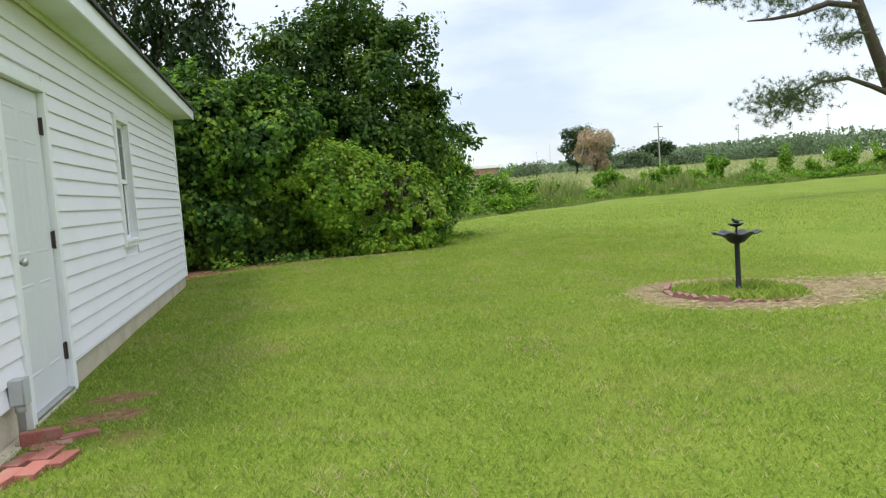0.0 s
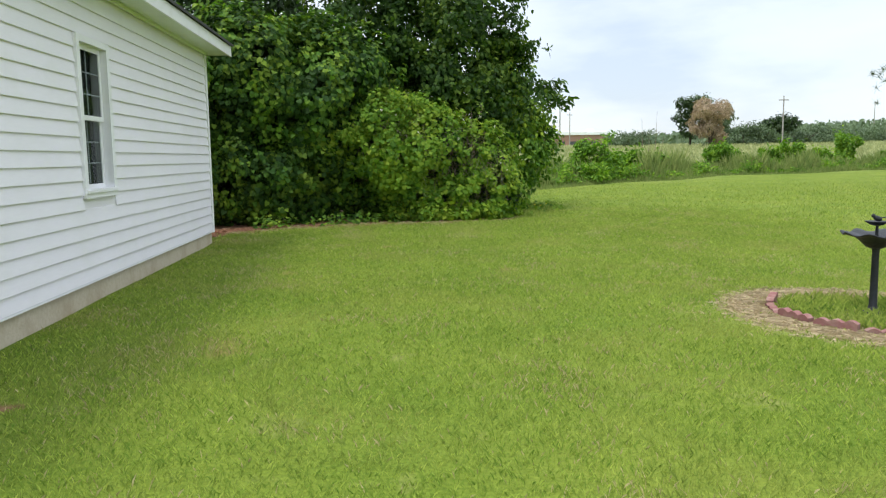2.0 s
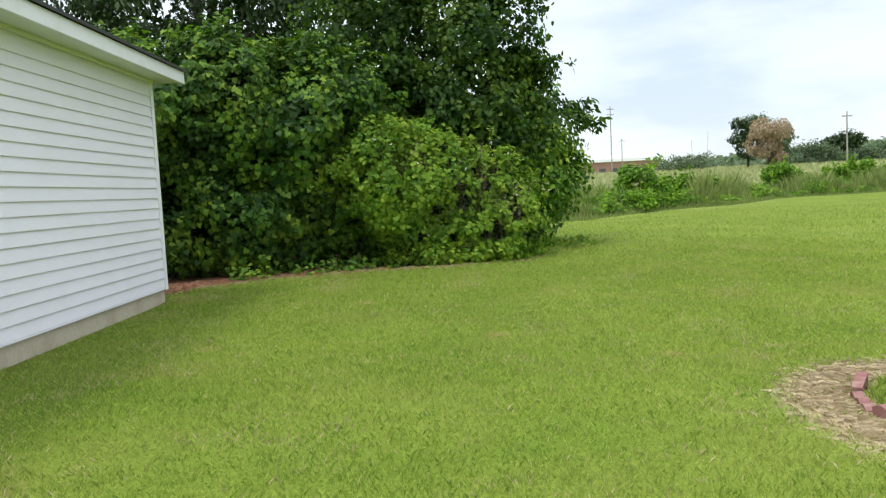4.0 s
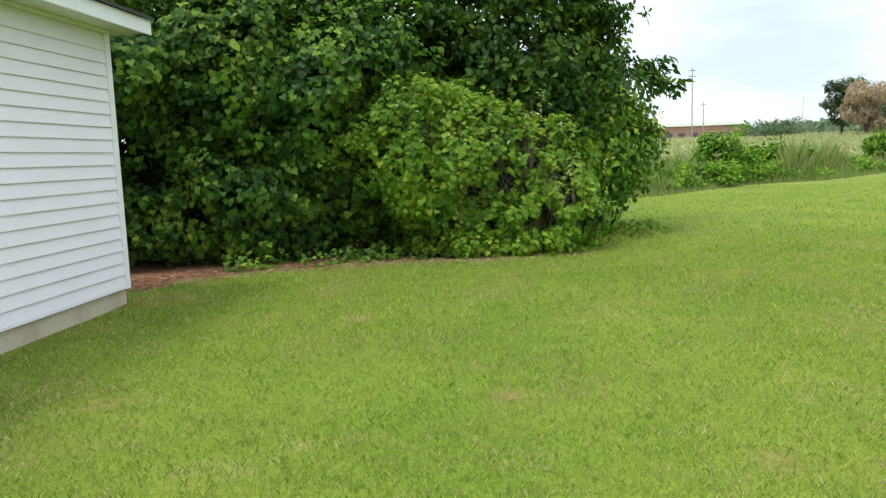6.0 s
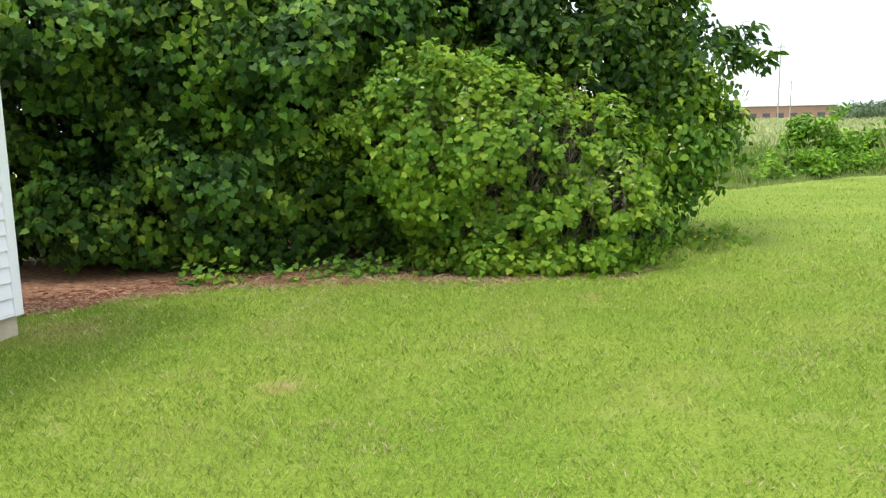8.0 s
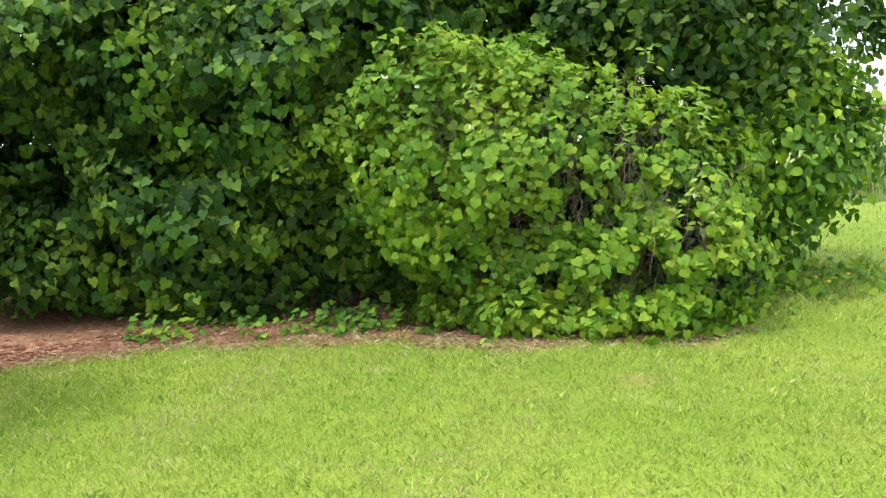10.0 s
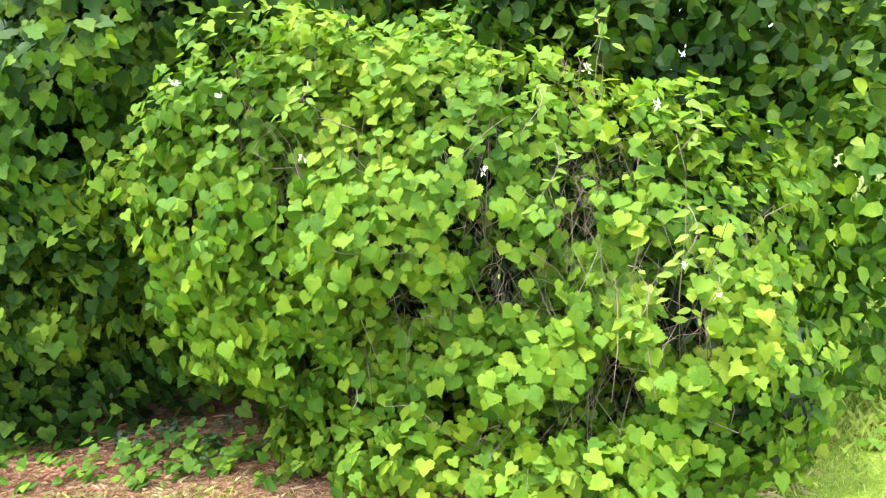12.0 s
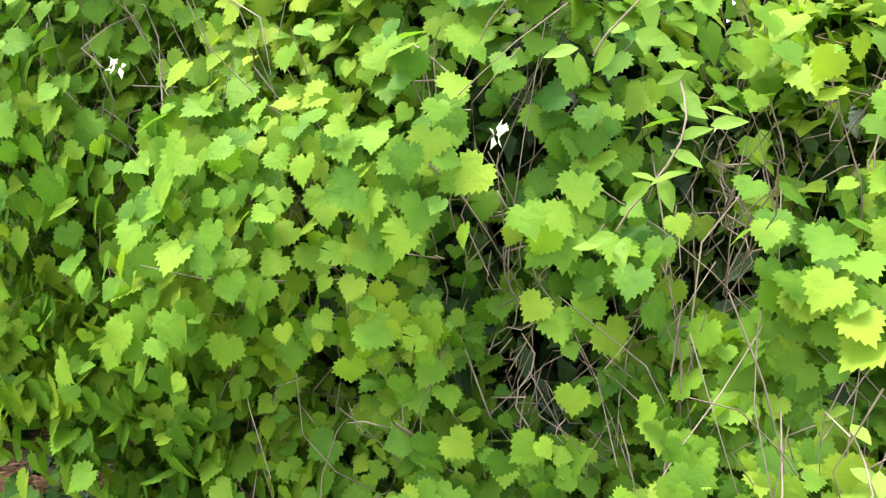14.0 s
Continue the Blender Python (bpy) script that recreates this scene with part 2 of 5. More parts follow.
gb.inputs["Roughness"].default_value, gb.inputs["Transmission Weight"].default_value, gb.inputs["IOR"].default_value = 0.03, 1.0, 1.15

BULB_GLASS = bpy.data.materials.new("clear_jar_glass")
BULB_GLASS.use_nodes = True
gb = BULB_GLASS.node_tree.nodes["Principled BSDF"]
gb.inputs["Base Color"].default_value = (0.92, 0.94, 0.94, 1)
gb.inputs["Roughness"].default_value, gb.inputs["Transmission Weight"].default_value = 0.08, 0.9

# ---- the lie of the ground ----


def smooth(a, b, v):
    q = np.clip((v - a) / (b - a), 0, 1)
    return q * q * (3 - 2 * q)


def ground_z(x, y):
    """Height of the ground: a lawn that falls a little away from the building, a field that rises gently."""
    x, y = np.asarray(x, float), np.asarray(y, float)
    z = -0.05 + 0.005 * (np.clip(y, -10, 30) - 5) - 0.028 * np.clip(x, -1, 7) * (1 - smooth(8, 15, y))
    z = z - 0.03 * (1 - smooth(-1.2, -0.4, x)) * (1 - smooth(11.5, 12.8, y))
    return z + 0.024 * np.clip(y - 30, 0, 130) + 0.004 * np.clip(y - 160, 0, 3000)


def field_line(x):
    """The y at which the mown lawn ends and the rough field begins."""
    x = np.asarray(x, float)
    return np.interp(x, [-60, 0, 6, 10, 15, 24, 35, 80], [20, 22.5, 25.8, 29.5, 33, 36, 38, 42]) + 0.3 * np.sin(x * 0.9)


# ---- mesh helpers ----


def part(name, bm, material, parent=None, label=""):
    me = bpy.data.meshes.new(name)
    bm.to_mesh(me)
    bm.free()
    me.materials.append(material)
    ob = new(name, me)
    if parent:
        ob.parent = parent
    if label:
        ob["label"] = label
    return ob


def shared(name, me, parent, m):
    """A repeat of a mesh under a parent."""
    ob = new(name, me)
    ob.parent = parent
    ob.matrix_basis = m
    return ob


def empty(name, m=None):
    ob = new(name)
    if m:
        ob.matrix_basis = m
    return ob


def arrays(name, verts, tris, material, parent=None):
    """One mesh object from numpy arrays of points and triangles."""
    me = bpy.data.meshes.new(name)
    me.vertices.add(len(verts))
    me.vertices.foreach_set("co", np.ascontiguousarray(verts, np.float32).ravel())
    me.loops.add(tris.size)
    me.loops.foreach_set("vertex_index", np.ascontiguousarray(tris, np.int32).ravel())
    me.polygons.add(len(tris))
    me.polygons.foreach_set("loop_start", np.arange(0, tris.size, 3, dtype=np.int32))
    me.update(calc_edges=True)
    me.validate()
    me.materials.append(material)
    ob = new(name, me)
    if parent:
        ob.parent = parent
    return ob


def box(bm, x0, x1, y0, y1, z0, z1, bevel=0.0):
    made = bmesh.ops.create_cube(bm, size=1.0)["verts"]
    for v in made:
        v.co = Vector((x0 + (v.co.x + 0.5) * (x1 - x0), y0 + (v.co.y + 0.5) * (y1 - y0), z0 + (v.co.z + 0.5) * (z1 - z0)))
    if bevel:
        edges = {e for v in made for e in v.link_edges}
        bmesh.ops.bevel(bm, geom=list(edges), offset=bevel, segments=2, affect="EDGES", profile=0.6)
    return bm


def boxed(x0, x1, y0, y1, z0, z1, bevel=0.0):
    return box(bmesh.new(), x0, x1, y0, y1, z0, z1, bevel)


def turned(profile, steps=24, m=None, wave=None):
    """A lathe: a profile of (radius, height) turned round z."""
    bm = bmesh.new()
    rings = []
    for r, z in profile:
        ring = []
        for i in range(steps):
            a = 2 * math.pi * i / steps
            q = r * (1 + (wave(a, r) if wave else 0))
            ring.append(bm.verts.new((q * math.cos(a), q * math.sin(a), z)))
        rings.append(ring)
    for a, b in zip(rings, rings[1:]):
        for i in range(steps):
            bm.faces.new((a[i], a[(i + 1) % steps], b[(i + 1) % steps], b[i]))
    bm.faces.new(list(reversed(rings[0])))
    bm.faces.new(rings[-1])
    if m:
        bm.transform(m)
    for f in bm.faces:
        f.smooth = True
    return bm


def tube_arrays(paths, sides=5):
    """Tapered tubes: paths is a list of lists of (x, y, z, radius). Returns points and triangles."""
    verts, tris, base = [], [], 0
    ring = np.array([(math.cos(2 * math.pi * i / sides), math.sin(2 * math.pi * i / sides)) for i in range(sides)])
    for p in paths:
        p = np.asarray(p, float)
        d = np.gradient(p[:, :3], axis=0)
        d /= np.linalg.norm(d, axis=1)[:, None] + 1e-9
        ref = np.where(np.abs(d[:, 2:3]) > 0.9, np.array([[1.0, 0, 0]]), np.array([[0, 0, 1.0]]))
        u = np.cross(d, ref)
        u /= np.linalg.norm(u, axis=1)[:, None] + 1e-9
        w = np.cross(d, u)
        pts = p[:, None, :3] + p[:, None, 3:4] * (ring[None, :, :1] * u[:, None] + ring[None, :, 1:] * w[:, None])
        verts.append(pts.reshape(-1, 3))
        for j in range(len(p) - 1):
            for i in range(sides):
                a, b = base + j * sides + i, base + j * sides + (i + 1) % sides
                tris += [(a, b, b + sides), (a, b + sides, a + sides)]
        base += len(p) * sides
    return np.concatenate(verts), np.array(tris)


def tubes(name, paths, material, parent=None, sides=5):
    v, t = tube_arrays(paths, sides)
    ob = arrays(name, v, t, material, parent)
    ob.data.polygons.foreach_set("use_smooth", np.ones(len(t), bool))
    return ob


rng = np.random.default_rng(7)

# leaf templates: x across, y to the tip, z out of the leaf
def fan(outline, fold=0.12, droop=0.1):
    """A leaf blade: an outline joined to points along its midrib, folded and drooping a little."""
    o = np.array(outline, float)
    pts = np.column_stack([o, fold * np.abs(o[:, 0]) - droop * np.clip(o[:, 1], 0, 1) ** 2])
    mid = np.array([[0, 0.28, 0.0]])
    v = np.concatenate([mid, pts])
    n = len(o)
    return v, np.array([(0, 1 + i, 1 + (i + 1) % n) for i in range(n)])


def grape_outline():
    half = [(0.0, 0.05), (0.10, -0.10), (0.22, -0.17), (0.26, -0.08), (0.40, -0.13), (0.40, -0.02), (0.55, 0.0), (0.49, 0.10), (0.62, 0.20), (0.53, 0.26), (0.64, 0.41), (0.49, 0.42),
            (0.49, 0.57), (0.37, 0.53), (0.35, 0.70), (0.24, 0.66), (0.20, 0.84), (0.11, 0.80), (0.0, 1.0)]
    return half + [(-x * 0.96, y) for x, y in reversed(half[1:-1])]


GRAPE = fan(grape_outline(), 0.10, 0.16)
IVY = fan([(0, 0.03), (0.24, -0.16), (0.40, -0.06), (0.56, 0.12), (0.46, 0.26), (0.53, 0.44), (0.32, 0.56), (0.2, 0.78), (0.0, 1.0), (-0.2, 0.78), (-0.32, 0.56), (-0.53, 0.44), (-0.46, 0.26), (-0.56, 0.12), (-0.40, -0.06), (-0.24, -0.16)], 0.12, 0.15)
OVAL = (np.array([(0, 0, 0), (0.24, 0.45, 0.07), (0, 1.0, -0.12), (-0.24, 0.45, 0.07)], float), np.array([(0, 1, 2), (0, 2, 3)]))
BROAD = fan([(0, 0), (0.30, 0.16), (0.32, 0.58), (0, 1.0), (-0.32, 0.58), (-0.30, 0.16)], 0.18, 0.12)
LANCE = fan([(0, 0), (0.16, 0.2), (0.22, 0.45), (0.13, 0.75), (0, 1.0), (-0.13, 0.75), (-0.22, 0.45), (-0.16, 0.2)], 0.2, 0.12)


def scatter(template, points, normals, size, tip=(0, 0, -1), wild=0.5, upward=0.35):
    """Leaves at points: each faces its normal, the sky and a chance direction, its tip hangs along tip."""
    v, t = template
    n = len(points)
    z = normals + upward * np.array([0, 0, 1.0]) + wild * rng.normal(size=(n, 3))
    z /= np.linalg.norm(z, axis=1)[:, None] + 1e-9
    y = np.asarray(tip, float) + 0.5 * rng.normal(size=(n, 3))
    y -= z * np.sum(y * z, axis=1)[:, None]
    y /= np.linalg.norm(y, axis=1)[:, None] + 1e-9
    x = np.cross(y, z)
    s = np.broadcast_to(size, (n,))[:, None, None]
    curl = (0.6 + 0.9 * rng.random((n, 1)))
    pts = points[:, None] + s * (v[None, :, 0:1] * x[:, None] + v[None, :, 1:2] * y[:, None] + (v[None, :, 2] * curl)[:, :, None] * z[:, None])
    tri = t[None] + (np.arange(n) * len(v))[:, None, None]
    return pts.reshape(-1, 3), tri.reshape(-1, 3)


def joined(pieces):
    vs, ts, base = [], [], 0
    for v, t in pieces:
        vs.append(v)
        ts.append(t + base)
        base += len(v)
    return np.concatenate(vs), np.concatenate(ts)


def lumps(p, size, seed=0.0):
    """Smooth noise, -1 to 1, at each point."""
    return np.array([noise.noise(Vector((a / size + seed, b / size - seed, c / size + 2 * seed))) for a, b, c in p])


def on_blobs(blobs, count, depth=0.25, rough=0.22, seed=0.0, gap=-0.45, gap_size=0.55, front=None):
    """Points in the outer layer of a heap of ellipsoids (centre, radii), with an uneven outline and gaps. Returns points and normals."""
    c = np.array([b[0] for b in blobs], float)
    r = np.array([b[1] for b in blobs], float)
    area = (r[:, 0] * r[:, 1] * r[:, 2]) ** (2 / 3)
    which = rng.choice(len(blobs), size=count, p=area / area.sum())
    d = rng.normal(size=(count, 3))
    d /= np.linalg.norm(d, axis=1)[:, None]
    if front is not None:
        back = d @ np.asarray(front, float) < -0.25
        d[back] = -d[back]
    p = c[which] + r[which] * d
    bulge = lumps(p, 1.5, seed + 3) * rough * 0.8 + lumps(p, 0.7, seed) * rough + lumps(p, 0.28, seed + 5) * rough * 0.6
    deep = np.abs(rng.normal(size=count)) * depth - 0.25 * depth * (rng.random(count) < 0.08)
    nrm = d / r[which]
    nrm /= np.linalg.norm(nrm, axis=1)[:, None]
    p = p + nrm * (bulge - deep)[:, None]
    inside = np.zeros(count, bool)
    for i in range(len(blobs)):
        q = np.sum(((p - c[i]) / np.maximum(r[i] - 0.45, 0.1)) ** 2, axis=1)
        inside |= (q < 1) & (which != i)
    ok = ~inside & (p[:, 2] > ground_z(p[:, 0], p[:, 1]) + 0.03) & (lumps(p, gap_size, seed + 11) > gap)
    return p[ok], nrm[ok]

# ---- ground ----
WALL_X, HOUSE_Y0, HOUSE_Y1, SIDING_Z, SOFFIT_Z, HOUSE_X0 = -1.415, 4.03, 12.26, 0.15, 2.53, -7.4
BATH = (4.76, 7.32)


def ground_material():
    """Lawn turf, rough field, straw and dirt, told apart by their place on the ground."""
    m = bpy.data.materials.new("turf")
    m.use_nodes = True
    n, k = m.node_tree.nodes, m.node_tree.links
    b = n["Principled BSDF"]
    b.inputs["Roughness"].default_value, b.inputs["Specular IOR Level"].default_value = 0.9, 0.1
    g = n.new("ShaderNodeNewGeometry")

    def tex(scale, detail=6.0):
        t = n.new("ShaderNodeTexNoise")
        t.inputs["Scale"].default_value, t.inputs["Detail"].default_value = scale, detail
        k.new(g.outputs["Position"], t.inputs["Vector"])
        return t.outputs["Fac"]

    def ramp(fac, lo, hi, c0, c1):
        r = n.new("ShaderNodeValToRGB")
        r.color_ramp.elements[0].position, r.color_ramp.elements[1].position = lo, hi
        r.color_ramp.elements[0].color, r.color_ramp.elements[1].color = (*c0, 1), (*c1, 1)
        k.new(fac, r.inputs["Fac"])
        return r.outputs["Color"]

    def blend(fac, a, c):
        x = n.new("ShaderNodeMix")
        x.data_type = "RGBA"
        k.new(fac, x.inputs["Factor"])
        k.new(a, x.inputs["A"])
        k.new(c, x.inputs["B"])
        return x.outputs["Result"]

    fine = ramp(tex(55), 0.35, 0.68, (0.05, 0.095, 0.010), (0.195, 0.25, 0.035))
    broad = ramp(tex(0.7), 0.35, 0.7, (0.105, 0.17, 0.016), (0.21, 0.25, 0.04))
    half = n.new("ShaderNodeValue")
    half.outputs[0].default_value = 0.5
    lawn = blend(half.outputs[0], fine, broad)
    patch = n.new("ShaderNodeMapRange")
    patch.inputs["From Min"].default_value, patch.inputs["From Max"].default_value, patch.inputs["To Max"].default_value = 0.60, 0.75, 0.45
    k.new(tex(2.3), patch.inputs["Value"])
    dry = ramp(tex(70), 0.3, 0.7, (0.22, 0.20, 0.08), (0.38, 0.33, 0.16))
    lawn = blend(patch.outputs["Result"], lawn, dry)
    meadow = blend(half.outputs[0], ramp(tex(4.0), 0.35, 0.7, (0.16, 0.21, 0.06), (0.35, 0.36, 0.15)), ramp(tex(0.12), 0.4, 0.65, (0.15, 0.21, 0.05), (0.36, 0.36, 0.16)))
    layer = n.new("ShaderNodeVertexColor")
    layer.layer_name = "cover"
    split = n.new("ShaderNodeSeparateColor")
    k.new(layer.outputs["Color"], split.inputs["Color"])
    colour = blend(split.outputs["Red"], lawn, meadow)
    earth = ramp(tex(18), 0.35, 0.7, (0.135, 0.064, 0.037), (0.30, 0.17, 0.10))
    colour = blend(split.outputs["Green"], colour, earth)
    straw = ramp(tex(45), 0.3, 0.7, (0.33, 0.26, 0.155), (0.55, 0.46, 0.30))
    colour = blend(split.outputs["Blue"], colour, straw)
    k.new(colour, b.inputs["Base Color"])
    bp = n.new("ShaderNodeBump")
    bp.inputs["Strength"].default_value, bp.inputs["Distance"].default_value = 0.7, 0.03
    k.new(tex(40), bp.inputs["Height"])
    k.new(bp.outputs["Normal"], b.inputs["Normal"])
    return m


def straw_cover(x, y):
    """How much dry straw lies round the bird bath: a ring, drawn out to one side."""
    dx, dy = x - BATH[0], y - BATH[1]
    r = np.hypot(dx, dy)
    ring = np.exp(-(np.maximum(np.abs(r - 0.93) - 0.07, 0) / 0.12) ** 2)
    tail = np.exp(-(((x - 6.05) / 0.75) ** 2 + ((y - 7.25) / 0.5) ** 2))
    inner = 0.35 * (r < 0.8)
    return np.clip(np.maximum(np.maximum(ring, tail), inner), 0, 1)


def bed_front(x):
    """The y at which the lawn ends before the thicket, and bare earth under the vines begins."""
    x = np.asarray(x, float)
    return np.interp(x, [-6, -3, -1.9, -1.2, -0.6, 0.3, 1.0, 1.8, 3.0, 3.4], [12.2, 12.4, 12.6, 13.4, 14.1, 14.2, 14.5, 14.55, 14.95, 15.6]) + 0.08 * np.sin(3.1 * x) + 0.05 * np.sin(9 * x)


# small worn places in the turf
SPOTS = [(3.42, 8.8, 0.11), (-0.09, 6.49, 0.11), (-0.01, 6.28, 0.10), (3.03, 14.89, 0.18), (2.24, 9.57, 0.12), (2.71, 13.96, 0.12), (0.96, 11.44, 0.12), (-0.03, 9.32, 0.11), (-0.82, 4.41, 0.14)]


def bare_earth(x, y):
    """Where the turf has worn off before the door."""
    wave = 0.25 * np.sin(19 * x + 7 * y) + 0.2 * np.sin(31 * y - 11 * x)
    a = ((x + 1.03) / 0.23) ** 2 + ((y - 5.33) / 0.13) ** 2
    c = ((x + 1.02) / 0.22) ** 2 + ((y - 4.88) / 0.15) ** 2
    return 1 - smooth(0.6, 1.5, np.minimum(a, c) + wave)


def make_ground():
    xs = np.unique(np.concatenate([np.linspace(-9, 12, 151), np.linspace(-1.4, -0.5, 31), np.geomspace(12, 3000, 40), -np.geomspace(9, 3000, 40)]))
    ys = np.unique(np.concatenate([np.linspace(-6, 26, 225), np.linspace(4.4, 5.8, 41), np.geomspace(26, 3000, 60), -np.geomspace(6, 3000, 25)]))
    gx, gy = np.meshgrid(xs, ys)
    gz = ground_z(gx, gy)
    near = (np.abs(gx) < 14) & (gy < 28) & (gy > -6)
    p = np.column_stack([gx.ravel(), gy.ravel(), np.zeros(gx.size)])
    bump = np.where(near.ravel(), lumps(p, 1.3) * 0.012, 0)
    verts = np.column_stack([gx.ravel(), gy.ravel(), gz.ravel() + bump])
    nx, ny = len(xs), len(ys)
    i, j = np.meshgrid(np.arange(nx - 1), np.arange(ny - 1))
    a = (j * nx + i).ravel()
    tris = np.concatenate([np.column_stack([a, a + 1, a + nx + 1]), np.column_stack([a, a + nx + 1, a + nx])])
    ob = arrays("ground", verts, tris, ground_material())
    me = ob.data
    me.polygons.foreach_set("use_smooth", np.ones(len(tris), bool))
    x, y = verts[:, 0], verts[:, 1]
    field = smooth(-1.0, 2.5, y - field_line(x)) * (x > -40)
    bed = smooth(-0.1, 0.35, y - bed_front(x)) * (1 - smooth(3.0, 3.6, x)) * (1 - smooth(18.5, 20, y)) * smooth(-4.6, -3.4, x)
    bed = np.maximum(bed, 0.75 * np.exp(-(((x + 1.15) / 0.3) ** 2 + ((y - 12.38) / 0.25) ** 2)))
    bed = np.maximum(bed, 0.9 * bare_earth(x, y))
    for sx, sy, sr in SPOTS:
        bed = np.maximum(bed, 0.6 * np.exp(-((x - sx) ** 2 + (y - sy) ** 2) / sr ** 2))
    straw = straw_cover(x, y)
    col = me.color_attributes.new("cover", "FLOAT_COLOR", "POINT")
    col.data.foreach_set("color", np.column_stack([field, bed, straw, np.ones_like(x)]).astype(np.float32).ravel())
    return tagged(ob, "mown green lawn running out into a rough field", "ground", kind="structure")


make_ground()

# ---- the building ----
house = tagged(empty("garage"), "white vinyl-sided garage on a concrete footing with a dark shingle roof", "building")
DOOR_Y, DOOR_Z = (4.88, 5.72), (-0.03, 1.99)
WIN_Y, WIN_Z = (7.985, 8.55), (0.885, 2.05)


def wall_with_openings():
    bm = bmesh.new()
    t = 0.14
    x0, x1 = WALL_X - t, WALL_X - 0.016
    d0, d1, dz, w0, w1, s0, s1 = DOOR_Y[0] - 0.03, DOOR_Y[1] + 0.03, DOOR_Z[1] + 0.03, WIN_Y[0] - 0.03, WIN_Y[1] + 0.03, WIN_Z[0] - 0.04, WIN_Z[1] + 0.03
    for y0, y1, z0, z1 in ((HOUSE_Y0, d0, SIDING_Z, SOFFIT_Z), (d0, d1, dz, SOFFIT_Z), (d1, w0, SIDING_Z, SOFFIT_Z),
                           (w0, w1, SIDING_Z, s0), (w0, w1, s1, SOFFIT_Z), (w1, HOUSE_Y1, SIDING_Z, SOFFIT_Z)):
        box(bm, x0, x1, y0, y1, z0, z1)
    return bm


part("wall", wall_with_openings(), VINYL, house)
bm = bmesh.new()
box(bm, HOUSE_X0, WALL_X - 0.145, HOUSE_Y0 + 0.016, HOUSE_Y0 + 0.14, SIDING_Z, SOFFIT_Z)
part("wall", bm, VINYL, house)
part("wall", boxed(HOUSE_X0, WALL_X - 0.145, HOUSE_Y1 - 0.14, HOUSE_Y1 - 0.016, SIDING_Z, SOFFIT_Z), VINYL, house)
part("wall", boxed(HOUSE_X0, HOUSE_X0 + 0.12, HOUSE_Y0 + 0.145, HOUSE_Y1 - 0.145, SIDING_Z, SOFFIT_Z), VINYL, house)
# Added filler box whose dark colour stands in for the unlit room
part("dark_room_filler", boxed(HOUSE_X0 + 0.2, WALL_X - 0.9, HOUSE_Y0 + 0.3, HOUSE_Y1 - 0.3, SIDING_Z, SOFFIT_Z - 0.05), DARK_ROOM, house)
bm = bmesh.new()
for y0, y1 in ((HOUSE_Y0 + 0.02, DOOR_Y[0] - 0.07), (DOOR_Y[1] + 0.07, HOUSE_Y1 - 0.02)):
    box(bm, WALL_X - 0.2, WALL_X - 0.025, y0, y1, -0.5, SIDING_Z - 0.001, 0.006)
part("foundation", bm, CONCRETE, house, "stained grey-tan concrete footing")
part("foundation", boxed(HOUSE_X0 + 0.02, WALL_X - 0.205, HOUSE_Y0 + 0.02, HOUSE_Y0 + 0.2, -0.5, SIDING_Z - 0.001, 0.006), CONCRETE, house)
part("foundation", boxed(HOUSE_X0 + 0.02, WALL_X - 0.205, HOUSE_Y1 - 0.2, HOUSE_Y1 - 0.02, -0.5, SIDING_Z - 0.001, 0.006), CONCRETE, house)
part("footing_ledge", boxed(WALL_X - 0.024, WALL_X + 0.06, HOUSE_Y0 - 0.1, 4.74, -0.45, -0.035, 0.012), CONCRETE, house)
part("door_sill", boxed(WALL_X - 0.15, WALL_X + 0.02, DOOR_Y[0] - 0.06, DOOR_Y[1] + 0.06, -0.5, DOOR_Z[0] - 0.002, 0.006), CONCRETE, house)

LAP = 0.1152


def lap_board(length, flip):
    """One lap of siding: a leaning face with a rounded butt that casts a thin shade line."""
    bm = bmesh.new()
    prof = [(0.0, LAP + 0.006), (0.004, LAP + 0.006), (0.019, 0.014), (0.020, 0.004), (0.016, 0.0), (0.0, 0.004)]
    ends = []
    for s in (0.0, length):
        ends.append([bm.verts.new((px, s, pz) if flip else (s, -px, pz)) for px, pz in prof])
    for i in range(len(prof)):
        q = (ends[0][i], ends[0][(i + 1) % len(prof)], ends[1][(i + 1) % len(prof)], ends[1][i])
        bm.faces.new(q)
    bm.faces.new(ends[0])
    bm.faces.new(list(reversed(ends[1])))
    bmesh.ops.recalc_face_normals(bm, faces=bm.faces)
    me = bpy.data.meshes.new("siding_board")
    bm.to_mesh(me)
    bm.free()
    me.materials.append(VINYL)
    return me


boards = {}
for i in range(20):
    z = SIDING_Z + i * LAP
    top = z + LAP
    spans = [(HOUSE_Y0 + 0.07, HOUSE_Y1 - 0.07)]
    for (a, b), (lo, hi) in (((DOOR_Y[0] - 0.065, DOOR_Y[1] + 0.065), (-1.0, DOOR_Z[1] + 0.05)), ((WIN_Y[0] - 0.065, WIN_Y[1] + 0.075), (WIN_Z[0] - 0.07, WIN_Z[1] + 0.05))):
        if z < hi and top > lo:
            spans = [s for y0, y1 in spans for s in (((y0, a), (b, y1)) if y0 < a and b < y1 else ((y0, y1),))]
    for y0, y1 in spans:
        key = round(y1 - y0, 3)
        if key not in boards:
            boards[key] = lap_board(key, True)
        shared("siding_board", boards[key], house, pose(WALL_X - 0.016, y0, z))
end_board = lap_board(WALL_X - 0.08 - HOUSE_X0, False)
for i in range(20):
    shared("siding_board", end_board, house, pose(HOUSE_X0, HOUSE_Y0 + 0.016, SIDING_Z + i * LAP))

